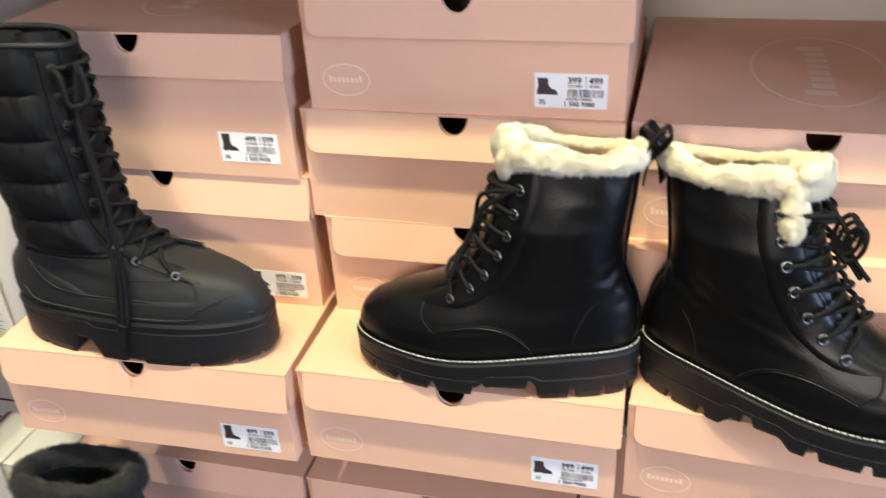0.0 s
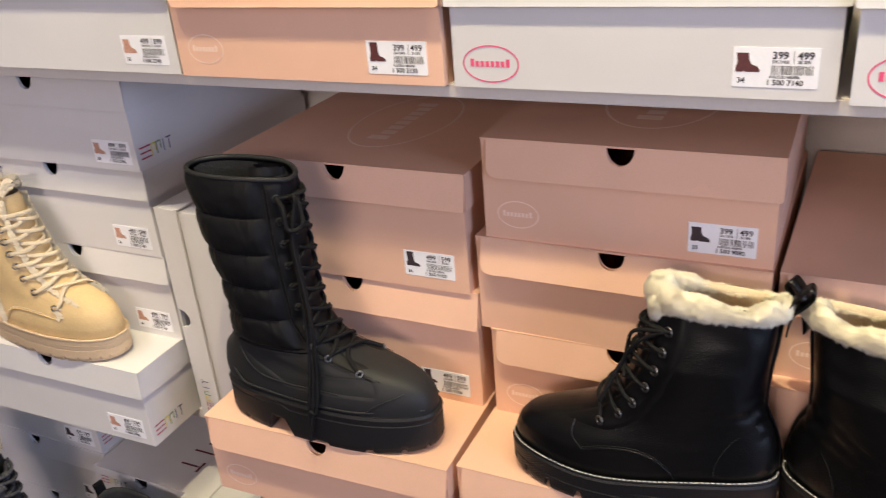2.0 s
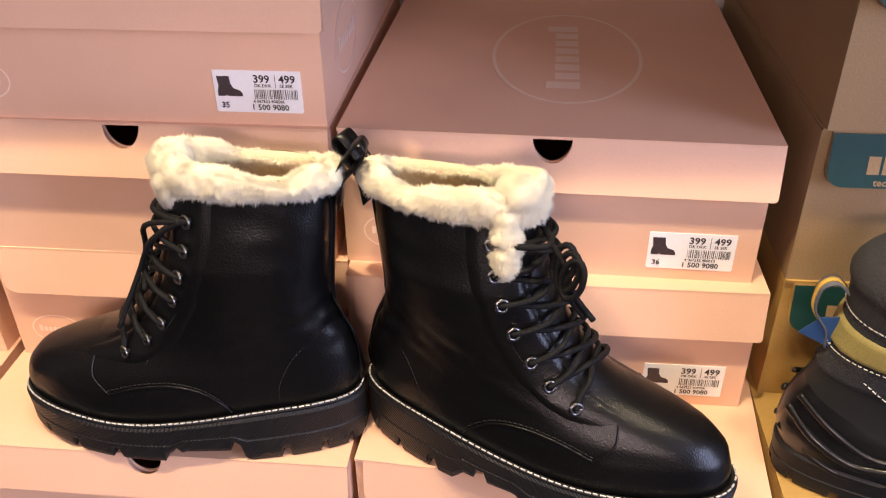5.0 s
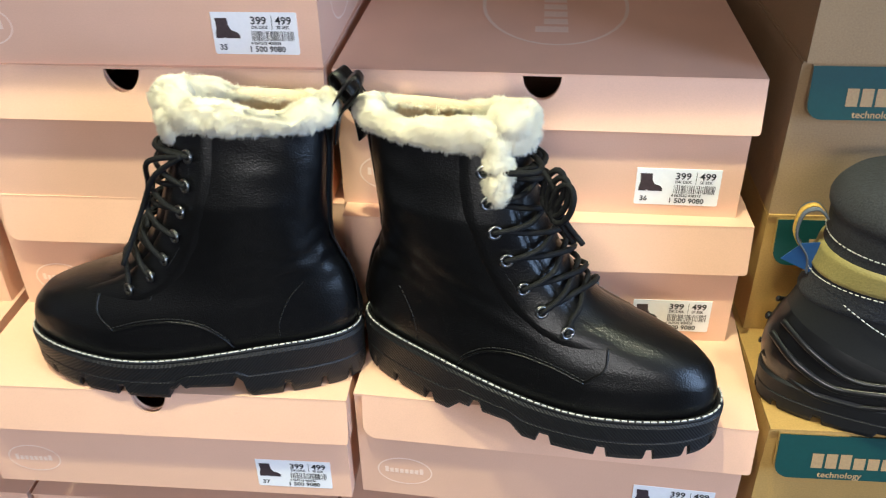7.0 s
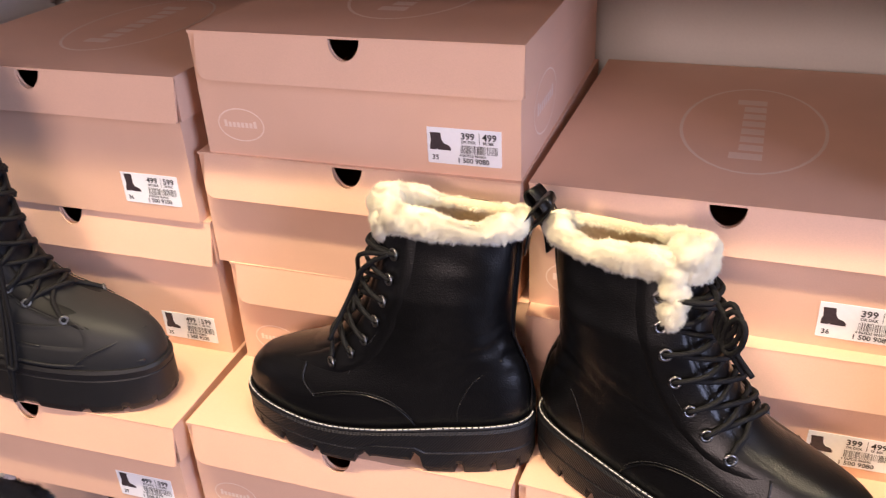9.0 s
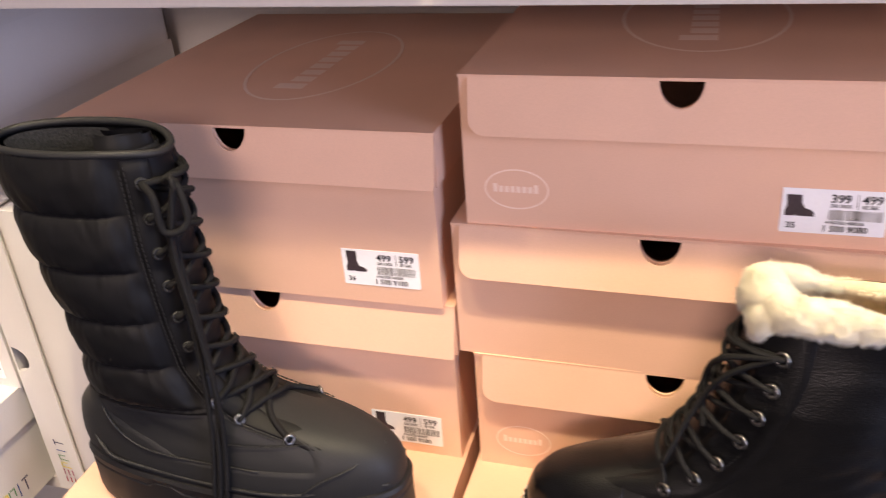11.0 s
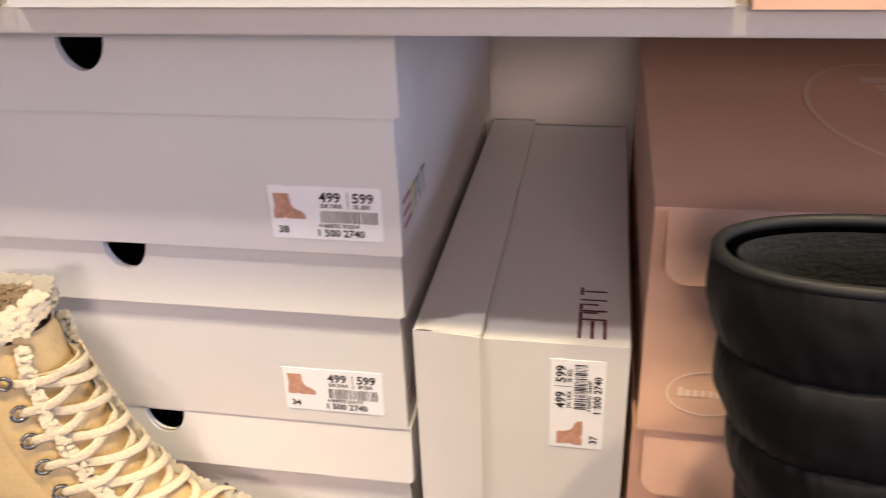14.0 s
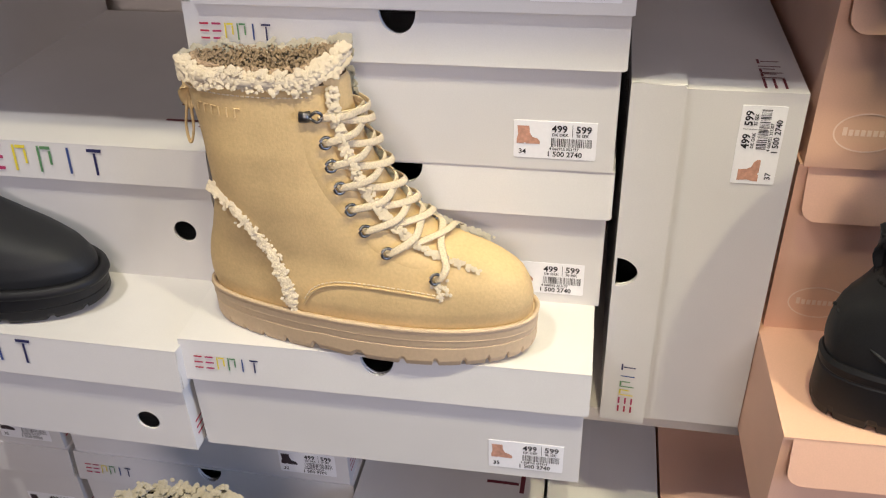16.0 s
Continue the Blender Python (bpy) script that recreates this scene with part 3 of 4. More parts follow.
def make_sole(last, height, grow, mat, parent, arch=None, toe_spring=0.008, lugs=26, lug_depth=0.006, groove=0.5, name="sole"):
    bm = bmesh.new()
    n = 416
    z0 = float(last.z[0])
    L = last.length
    ths = turn(n)
    rows = []
    prof = [(0.0, -0.0022), (0.06, -0.0010), (0.16, 0.0), (groove - 0.03, 0.0), (groove, -0.0010), (groove + 0.03, 0.0), (0.93, 0.0008), (1.0, -0.001)]
    for fz, o in prof:
        row = []
        for i, t in enumerate(ths):
            p = last.at(z0, t, grow + o)
            q = p.x / L
            low = toe_spring * max(0.0, (q - 0.70) / 0.30) ** 2
            if arch:
                a0, a1, ad = arch
                e = min((p.x - a0), (a1 - p.x))
                low = max(low, ad * max(0.0, min(1.0, e / 0.010)))
            if lugs and i % (n // lugs) < max(2, n // lugs // 5) and fz <= 0.16:
                low += lug_depth
            tall = height + (last.rise(p.x, z0) if last.rise else 0.0)
            row.append(bm.verts.new((p.x, p.y, low + (tall - low) * fz)))
        rows.append(row)
    for a, b in zip(rows, rows[1:]):
        for j in range(n):
            bm.faces.new((a[j], a[(j + 1) % n], b[(j + 1) % n], b[j]))
    for row, zc in ((rows[0], None), (rows[-1], None)):
        # strips across, so that the arch stays hollow
        for j in range(1, n // 2 - 1):
            bm.faces.new((row[j], row[j + 1], row[n - j - 1], row[n - j]))
        bm.faces.new((row[n // 2 - 1], row[n // 2], row[n // 2 + 1]))
        bm.faces.new((row[0], row[1], row[n - 1]))
    ob = part(name, bm, mat, parent)
    for poly in ob.data.polygons:
        poly.use_smooth = False
    return ob


def upper(last, parent, mat, lining, top, name="upper", depth=0.07, wave=None):
    bm = bmesh.new()
    z0 = float(last.z[0])
    loft(bm, lambda z, t: last.at(z, t, wave(z, t) if wave else 0.0), span(z0 - 0.004, top, 90), turn(72))
    part(name, bm, mat, parent, smooth=True)
    bm = bmesh.new()
    rows = loft(bm, lambda z, t: last.at(z, t, -0.0045), span(top, top - depth, 8), turn(48))
    bm.faces.new(rows[-1])
    rim = [last.at(top, t, -0.0002) for t in turn(48)]
    r2 = [bm.verts.new(p) for p in rim]
    for j in range(48):
        bm.faces.new((rows[0][j], rows[0][(j + 1) % 48], r2[(j + 1) % 48], r2[j]))
    part("lining", bm, lining, parent, smooth=True)


def eyelet(parent, last, z, th, r=0.0042, mat=None):
    c = last.at(z, th, 0.0045)
    n = (last.at(z, th, 0.012) - c).normalized()
    n = (n + Vector((0, 0, 0.15))).normalized()
    a = n.cross(Vector((0, 0, 1))).normalized()
    b = a.cross(n)
    bm = bmesh.new()
    add_tube(bm, [c + r * (math.cos(t) * a + math.sin(t) * b) for t in turn(14)], 0.0013, 6, closed=True)
    part("eyelet", bm, mat or METAL, parent, smooth=True)
    return c + 0.001 * n


def lace_rows(bm, last, holes, r, flat=1.0, bulge=0.010, mid_off=0.008, steep=0.020):
    """Crossed lacing through pairs of holes [(z, th)], lowest first."""
    for i, (z, th) in enumerate(holes):
        z2, th2 = holes[min(i + 1, len(holes) - 1)]
        for sgn in (1, -1):
            pts = []
            for k in range(9):
                f = k / 8
                t = sgn * (th * (1 - f) - th2 * f)
                zz = z * (1 - f) + (z2 - 0.001) * f + steep * math.sin(math.pi * f) * max(0.0, 1 - (z - holes[0][0]) / 0.05)
                o = 0.0045 + (mid_off + bulge * 0.25) * math.sin(math.pi * min(1.0, f * 1.25)) + (0.0022 * sgn if 0.3 < f < 0.6 else 0) - 0.016 * max(0.0, f - 0.68)
                pts.append(last.at(zz, t, o))
            pts.insert(0, last.at(z, sgn * th, 0.0005))
            ups = []
            for k in [0] + list(range(9)):
                f = k / 8
                t, zz = sgn * (th * (1 - f) - th2 * f), z * (1 - f) + z2 * f
                ups.append((last.at(zz, t + 0.02) - last.at(zz, t - 0.02)).cross(last.at(zz + 0.004, t) - last.at(zz - 0.004, t)).normalized())
            line, lean = bend(pts, 3), bend(ups, 3)
            add_tube(bm, line, r, 8, flat, ups=lean)


def fur_band(parent, last, top, high, thick, mat, strands=2600, seed=1, extra=(), shape=None, label="cream plush fur collar", hair=0.0062):
    """A plush collar: a soft roll round the rim and many short hairs on it. shape(t): how full it is, how far it stands up."""
    g = random.Random(seed)
    bm = bmesh.new()
    spots = []

    def fn(a, t):
        full, up = shape(t) if shape else (1.0, 0.0)
        wob = 0.0016 * noise.noise(Vector((math.cos(t) * 3 + seed, math.sin(t) * 3, a))) + 0.0009 * noise.noise(Vector((math.cos(t) * 8, math.sin(t) * 8 + seed, a * 2)))
        up += 0.0030 * noise.noise(Vector((math.cos(t) * 2.4, math.sin(t) * 2.4, seed * 1.7)))
        ca, sa = math.cos(a), math.sin(a)
        p = last.at(top, t, 0.0005 + (thick + wob) * ca * full)
        p.z += (high * full + wob) * sa + up * (0.5 + 0.5 * sa)
        return p

    loft(bm, fn, turn(16) + [2 * math.pi], turn(84))
    for _ in range(strands):
        a, t = g.uniform(-1.8, 3.3), g.uniform(0, 2 * math.pi)
        p = fn(a, t)
        d = (fn(a + 0.05, t) - fn(a - 0.05, t)).cross(fn(a, t + 0.03) - fn(a, t - 0.03))
        c = (fn(a, t) + fn(a + math.pi, t)) / 2
        d = d.normalized() if d.dot(p - c) > 0 else -d.normalized()
        spots.append((p, d))
    for c, rx, rz in extra:
        c = Vector(c)
        r = bmesh.ops.create_icosphere(bm, subdivisions=3, radius=1.0)
        for v in r["verts"]:
            d = v.co.normalized()
            k = 0.92 + 0.16 * noise.noise(d * 1.7 + c * 90)
            v.co = c + Vector((d.x * rx * k, d.y * rx * k, d.z * rz * k))
        for _ in range(int(strands * rx * rz * 2600)):
            d = Vector((g.gauss(0, 1), g.gauss(0, 1), g.gauss(0, 1))).normalized()
            spots.append((c + 0.92 * Vector((d.x * rx, d.y * rx, d.z * rz)), d))
    body = part("fur_collar", bm, mat, parent, label, smooth=True)
    verts, faces, normals = [], [], []
    for p, d in spots:
        q = p * 70
        flow = Vector((noise.noise(q + Vector((seed, 0, 0))), noise.noise(q + Vector((0, seed, 5))), noise.noise(q + Vector((7, 0, seed))) - 0.45))
        h = (d * 0.75 + flow * 0.9 + Vector((g.gauss(0, 0.22), g.gauss(0, 0.22), g.gauss(0, 0.22)))).normalized()
        a = h.orthogonal().normalized() * 0.0005
        c = h.cross(a)
        ln = hair * g.uniform(0.5, 1.0) * max(0.4, 0.85 + 0.5 * noise.noise(p * 280 + Vector((0, 0, seed))))
        k = len(verts)
        q = p - d * 0.0010
        verts += [q + a, q - a * 0.5 + c * 0.87, q - a * 0.5 - c * 0.87, p + h * ln + Vector((0, 0, -0.25 * ln))]
        normals += [tuple(d)] * 4
        faces += [(k, k + 1, k + 3), (k + 1, k + 2, k + 3), (k + 2, k, k + 3)]
    me = bpy.data.meshes.new("plush_nap")
    me.from_pydata([tuple(v) for v in verts], [], faces)
    me.polygons.foreach_set("use_smooth", [True] * len(me.polygons))
    me.normals_split_custom_set_from_vertices(normals)
    tagged(part("plush_nap", me, mat, body), kind="stuff")


def curls(name, parent, spots, mat, seed, r0=0.0014, r1=0.0027, label="", soft=0.6):
    """Teddy pile: many small lumpy curls round the given places."""
    g = random.Random(seed)
    b = bmesh.new()
    bmesh.ops.create_icosphere(b, subdivisions=1, radius=1.0)
    base = [v.co.copy() for v in b.verts]
    tri = [[v.index for v in f.verts] for f in b.faces]
    b.free()
    verts, faces, normals = [], [], []
    mid = sum((Vector(q) for q in spots), Vector()) / len(spots)
    for p in spots:
        r = g.uniform(r0, r1)
        k = len(verts)
        rot = Euler((g.uniform(0, 6), g.uniform(0, 6), g.uniform(0, 6))).to_matrix()
        sc = Vector((r * g.uniform(0.7, 1.3), r * g.uniform(0.7, 1.3), r * g.uniform(0.7, 1.2)))
        for v in base:
            w = rot @ Vector((v.x * sc.x, v.y * sc.y, v.z * sc.z))
            verts.append(tuple(p + w))
            out = Vector((0, math.copysign(1.0, p.y), 0.7)).normalized()
            normals.append(tuple(((rot @ v) * (1 - soft) + out * soft).normalized()))
        faces += [tuple(k + i for i in t) for t in tri]
    me = bpy.data.meshes.new(name)
    me.from_pydata(verts, [], faces)
    me.polygons.foreach_set("use_smooth", [True] * len(me.polygons))
    me.normals_split_custom_set_from_vertices(normals)
    return tagged(part(name, me, mat, parent, label), kind="stuff")


def ribbon(bm, line, v0, width, thick=0.0012):
    """A flat band of the given width across the boot, along a line of (u, z)."""
    pts = [Vector((u, 0, z)) for u, z in line]
    pts = bend(pts, 6)
    rows = []
    for i, p in enumerate(pts):
        d = (pts[min(i + 1, len(pts) - 1)] - pts[max(i - 1, 0)]).normalized()
        n = Vector((-d.z, 0, d.x)) * thick / 2
        rows.append([bm.verts.new(p + n + Vector((0, v0 - width / 2, 0))), bm.verts.new(p + n + Vector((0, v0 + width / 2, 0))),
                     bm.verts.new(p - n + Vector((0, v0 + width / 2, 0))), bm.verts.new(p - n + Vector((0, v0 - width / 2, 0)))])
    for a, b in zip(rows, rows[1:]):
        for j in range(4):
            bm.faces.new((a[j], a[(j + 1) % 4], b[(j + 1) % 4], b[j]))
    bm.faces.new(rows[0][::-1])
    bm.faces.new(rows[-1])


def heel_rise(u, z):
    """The platform is thicker under the heel than under the ball."""
    f = max(0.0, min(1.0, (u - 0.05) / 0.14))
    f = f * f * (3 - 2 * f)
    a = 0.0065 - 0.0130 * f + 0.005 * max(0.0, (u - 0.20) / 0.08)
    k = max(0.0, min(1.0, (z - 0.09) / 0.06))
    return a * (1 - k) + 0.0065 * k


COMBAT = [(0.041, 0.004, 0.2785, 0.0455), (0.054, 0.001, 0.279, 0.0465), (0.067, 0.001, 0.275, 0.0450), (0.080, 0.003, 0.263, 0.0425), (0.090, 0.006, 0.244, 0.040),
          (0.098, 0.009, 0.217, 0.0385), (0.106, 0.013, 0.191, 0.0375), (0.120, 0.018, 0.170, 0.037), (0.140, 0.019, 0.153, 0.0375), (0.165, 0.017, 0.141, 0.0385),
          (0.190, 0.014, 0.133, 0.033), (0.226, 0.011, 0.128, 0.0235), (0.26, 0.009, 0.127, 0.022)]


def combat_boot(m, label, seed, near, bow, top):
    """Black leather lace-up boot with platform sole and fur collar. near: the side shown to the aisle (1 or -1)."""
    last = Last(0.284, COMBAT, rise=heel_rise)
    b = thing("ankle_boot", m, label, "boot", "black lace-up boots on the boxes")

    def crease(z, t):
        w = max(0.0, 1 - abs(z - 0.115) / 0.03) * max(0.0, -math.cos(t) + 0.75)
        return 0.0005 * w * math.sin(z * 330 + 3 * math.cos(t) * 4 + 4 * noise.noise(Vector((math.cos(t) * 3, math.sin(t) * 3, seed)))) + 0.0013 * noise.noise(Vector((math.cos(t) * 1.6, math.sin(t) * 1.6, z * 22 + seed))) + 0.0006 * noise.noise(Vector((math.cos(t) * 4.5, math.sin(t) * 4.5, z * 70 + seed)))
    upper(last, b, LEATHER, LINING_CREAM, top, wave=crease)
    make_sole(last, 0.041, 0.0055, RUBBER, b, arch=(0.088, 0.150, 0.011), lugs=20, lug_depth=0.009)
    # welt with its white stitching
    bm = bmesh.new()
    add_tube(bm, [last.at(0.041, t, 0.0030) + Vector((0, 0, 0.0010)) for t in turn(120)], 0.0022, 6, closed=True)
    welt = part("welt", bm, RUBBER_PLAIN, b, smooth=True)
    bm = bmesh.new()
    ring = [last.at(0.041, t, 0.0042) + Vector((0, 0, 0.0030)) for t in turn(200)]
    stitches(bm, ring + ring[:1], 0.0007, 0.0038, 0.0014)
    part("welt_stitching", bm, THREAD_WHITE, welt, "white stitching round the welt")
    # facings, tongue, seams
    for sgn in (1, -1):
        part("eyelet_facing", patch(last, 0.092, top, sgn * 0.52, sgn * 1.25, 0.0016, 30, 10), LEATHER, b, smooth=True)
    part("tongue", patch(last, 0.100, top + 0.012, -0.56, 0.56, 0.0012, 24, 12), LEATHER, b, smooth=True)
    for side in (1, -1):
        bm = bmesh.new()
        vamp = bend([last.on(0.192, 0.070, side, 0.0012), last.on(0.168, 0.0765, side, 0.0012), last.on(0.142, 0.0770, side, 0.0012), last.on(0.120, 0.070, side, 0.0012), last.on(0.104, 0.057, side, 0.0012), last.on(0.097, 0.046, side, 0.0012)], 8)
        add_tube(bm, vamp, 0.0009, 6)
        add_tube(bm, bend([last.on(0.192, 0.070, side, 0.0012), last.on(0.204, 0.082, side, 0.0012), last.on(0.203, 0.094, side, 0.0012)], 6), 0.0009, 6)
        part("vamp_seam", bm, LEATHER, b, smooth=True)
        bm = bmesh.new()
        stitches(bm, [p + Vector((0, 0, 0.0030)) for p in vamp])
        part("seam_stitching", bm, THREAD_DARK, b)
        bm = bmesh.new()
        stitches(bm, bend([last.on(0.060, 0.050, side, 0.0008), last.on(0.058, 0.066, side, 0.0008), last.on(0.046, 0.088, side, 0.0008), last.on(0.022, 0.108, side, 0.0008)], 8))
        part("seam_stitching", bm, THREAD_DARK, b)
        bm = bmesh.new()
        stitches(bm, bend([last.on(0.108, 0.208, side, 0.0008), last.on(0.112, 0.180, side, 0.0008), last.on(0.122, 0.140, side, 0.0008), last.on(0.148, 0.108, side, 0.0008), last.on(0.160, 0.092, side, 0.0008)], 8))
        part("seam_stitching", bm, THREAD_DARK, b)
    bm = bmesh.new()
    add_tube(bm, [last.at(z, math.pi, 0.0012) for z in span(0.045, top, 30)], 0.0035, 6, 0.35)
    part("back_strip", bm, LEATHER, b, smooth=True)
    holes = [(z, 0.90 + 0.01 * i) for i, z in enumerate((0.1010, 0.1105, 0.1230, 0.1410, 0.1610, 0.1810, 0.2020))]
    for z, th in holes:
        for sgn in (1, -1):
            eyelet(b, last, z, sgn * th)
    bm = bmesh.new()
    lace_rows(bm, last, holes, 0.0021, 1.0, 0.004, 0.0025, 0.014)
    zt = holes[-1][0]
    if bow:
        c = last.at(zt + 0.004, 0.35 * near, 0.020)
        for k in range(3):
            mid = c + Vector((0.009 + 0.004 * k, near * (0.002 + 0.003 * k), -0.012 - 0.003 * k))
            add_tube(bm, [mid + Vector((0.0075 * math.sin(q) + 0.003 * math.cos(q), near * 0.003 * math.sin(q), 0.015 * math.cos(q))) for q in turn(18)], 0.0022, 7, closed=True)
        for k in range(2):
            add_tube(bm, bend([c, c + Vector((0.010, near * 0.004, -0.010)), c + Vector((0.013 + 0.004 * k, near * 0.004, -0.030)), c + Vector((0.026 + 0.006 * k, near * 0.004, -0.048))], 6), 0.0020, 7)
        add_tube(bm, bend([last.at(zt, near * holes[-1][1], 0.005), c, last.at(zt, -near * holes[-1][1], 0.005)], 6), 0.0022, 7)
    else:
        a = last.at(zt, near * 0.9, 0.006)
        add_tube(bm, bend([a, last.at(zt - 0.02, near * 0.45, 0.012), last.at(zt - 0.05, near * 0.3, 0.014), last.at(zt - 0.085, near * 0.55, 0.016)], 8), 0.0021, 7)
        add_tube(bm, bend([a, last.at(zt - 0.01, near * 0.35, 0.016), last.at(zt - 0.035, near * 0.1, 0.014), last.at(zt - 0.060, near * 0.5, 0.010)], 8), 0.0021, 7)
    part("laces", bm, CORD, b, "black round cord laces", smooth=True)
    g = random.Random(seed)

    def shape(t):
        """Full at the toe side and along the aisle, thin on the far flank where the fabric lining shows."""
        q = (t * near + math.pi) % (2 * math.pi) - math.pi
        far = max(0.0, 1 - ((q + 2.0) / 0.95) ** 2)
        dip = max(0.0, 1 - ((q - 2.0) / 0.45) ** 2)
        front = max(0.0, math.cos(q - 0.15)) ** 2
        return 1.0 - 0.72 * far - 0.12 * dip + 0.18 * front, 0.009 * front - 0.004 * far - 0.004 * dip

    if bow:
        extra = [(last.at(top - 0.006 - 0.0062 * i, near * (0.74 + g.uniform(-0.04, 0.04)), 0.002), 0.0078 - 0.0006 * (i % 2), g.uniform(0.007, 0.009)) for i in range(6)]
        extra += [(last.at(top + 0.008, 0.45 * near, -0.002), 0.013, 0.010)]
    else:
        extra = [(last.at(top - 0.008, 0.5 * near, 0.001), 0.0085, 0.015), (last.at(top + 0.006, 0.2 * near, -0.004), 0.013, 0.011)]
    fur_band(b, last, top - 0.003, 0.0085, 0.0062, FUR, 60000, seed, extra, shape=shape)
    bm = bmesh.new()
    zr = top - 0.001
    ribbon(bm, [(0.006, zr - 0.022), (0.002, zr - 0.002), (-0.009, zr + 0.011), (-0.015, zr + 0.021), (-0.011, zr + 0.027), (-0.002, zr + 0.018), (0.014, zr - 0.004)], 0.0, 0.017)
    loop = part("pull_loop", bm, LEATHER, b, "black leather pull loop", smooth=True)
    return b


combat_boot(pose(-0.026, 0.738, 0.9215, 0, 0, 181) @ Matrix.Diagonal((0.972, 1, 1, 1)), "black leather lace-up boot with cream fur collar, white welt stitching", 3, 1, False, 0.232)
combat_boot(pose(-0.021, 0.759, 0.9215, 0, 0, -19.5) @ Matrix.Diagonal((1.015, 1, 1, 1)), "black leather lace-up boot with fur collar and tied laces", 5, -1, True, 0.226)

QUILT = [(0.050, 0.010, 0.292, 0.044), (0.062, 0.007, 0.292, 0.0445), (0.072, 0.007, 0.289, 0.0435), (0.082, 0.008, 0.281, 0.042), (0.091, 0.010, 0.266, 0.0400), (0.099, 0.013, 0.240, 0.039),
         (0.110, 0.024, 0.196, 0.039), (0.128, 0.034, 0.170, 0.039), (0.155, 0.039, 0.151, 0.039), (0.20, 0.033, 0.147, 0.040), (0.235, 0.024, 0.146, 0.040), (0.26, 0.018, 0.145, 0.039), (0.300, 0.011, 0.144, 0.035), (0.34, 0.006, 0.143, 0.031)]


def quilted_boot(m):
    """Tall padded winter boot with rubber foot and long laces."""
    last = Last(0.296, QUILT, 0.78)
    top = 0.326
    b = thing("winter_boot", m, "tall black quilted lace-up winter boot with chunky rubber sole", "boot")
    seams = [0.122, 0.158, 0.198, 0.240, 0.283, 0.331]

    def puff(z, t):
        o = 0.0
        if z > 0.118 and abs(math.cos(t / 2)) < 0.90:
            lo = max([s for s in seams if s <= z], default=0.085)
            hi = min([s for s in seams if s > z], default=0.36)
            f = (z - lo) / (hi - lo)
            o = 0.0066 * (1 - (2 * f - 1) ** 2) ** 0.5 - 0.0004
            edge = min(1.0, max(0.0, (0.90 - abs(math.cos(t / 2))) / 0.06))
            o *= edge * min(1.0, (z - 0.116) / 0.012 + 0.3)
            o += 0.0013 * noise.noise(Vector((math.cos(t) * 4, math.sin(t) * 4, z * 60))) + 0.0006 * abs(noise.noise(Vector((math.cos(t) * 11, math.sin(t) * 11, z * 40)))) + 0.0005 * edge * abs(2 * f - 1) ** 1.3 * math.sin(46 * t + 7 * noise.noise(Vector((t * 3, z * 30, 1))))
        return o
    bm = bmesh.new()
    loft(bm, lambda z, t: last.at(z, t, puff(z, t)), span(0.1165, top, 200), turn(170))
    part("padded_shaft", bm, NYLON, b, "black quilted nylon shaft", smooth=True)
    bm = bmesh.new()
    loft(bm, lambda z, t: last.at(z, t, 0.0010 * noise.noise(Vector((math.cos(t) * 5, math.sin(t) * 5, z * 60))) - 0.0025 * max(0.0, (z - 0.114) / 0.006)), span(0.046, 0.120, 40), turn(110))
    part("vamp", bm, MATT, b, "matt black coated vamp", smooth=True)
    bm = bmesh.new()
    rows = loft(bm, lambda z, t: last.at(z, t, -0.007), span(top, top - 0.15, 8), turn(48))
    bm.faces.new(rows[-1])
    part("lining", bm, LINING_DARK, b, "charcoal fleece lining", smooth=True)
    # tongue stands up inside the shaft
    bm = bmesh.new()
    for o in (-0.011, -0.017):
        loft(bm, lambda z, t: last.at(z, t, o + 0.004 * math.sin(t * 5) - 0.012 * max(0.0, (z - top + 0.02) / 0.03) * abs(math.sin(t))), span(top - 0.07, top + 0.007, 8), span(-1.15, 1.15, 22), closed=False)
    part("tongue", bm, NYLON, b, "black padded tongue folded inside the shaft", smooth=True)
    # piping round the rim
    bm = bmesh.new()
    add_tube(bm, [last.at(top, t, 0.0015) + Vector((0, 0, 0.002 - 0.006 * max(0, math.cos(t)) ** 4)) for t in turn(72)], 0.0030, 8, closed=True)
    part("rim_piping", bm, MATT, b, smooth=True)
    # coated foot: toe, mudguard and heel counter
    bm = bmesh.new()

    def guard(z, t):
        return last.at(z, t, 0.0016)
    ths = turn(96)
    rows = []
    for k in range(14):
        row = []
        for t in ths:
            c = math.cos(t)
            hi = 0.0755 + (0.052 * max(0.0, (-c - 0.15) / 0.85) ** 0.8 if c < -0.15 else 0.0) + (0.0 if c < 0.55 else 0.030 * min(1.0, (c - 0.55) / 0.25))
            z = 0.048 + (hi - 0.048) * k / 13
            row.append(bm.verts.new(last.at(z, t, 0.0018 if k < 13 else 0.0)))
        rows.append(row)
    for a, c in zip(rows, rows[1:]):
        for j in range(96):
            bm.faces.new((a[j], a[(j + 1) % 96], c[(j + 1) % 96], c[j]))
    part("foot_guard", bm, MATT, b, "matt black coated foot guard", smooth=True)
    # raised rims on the guard
    bm = bmesh.new()
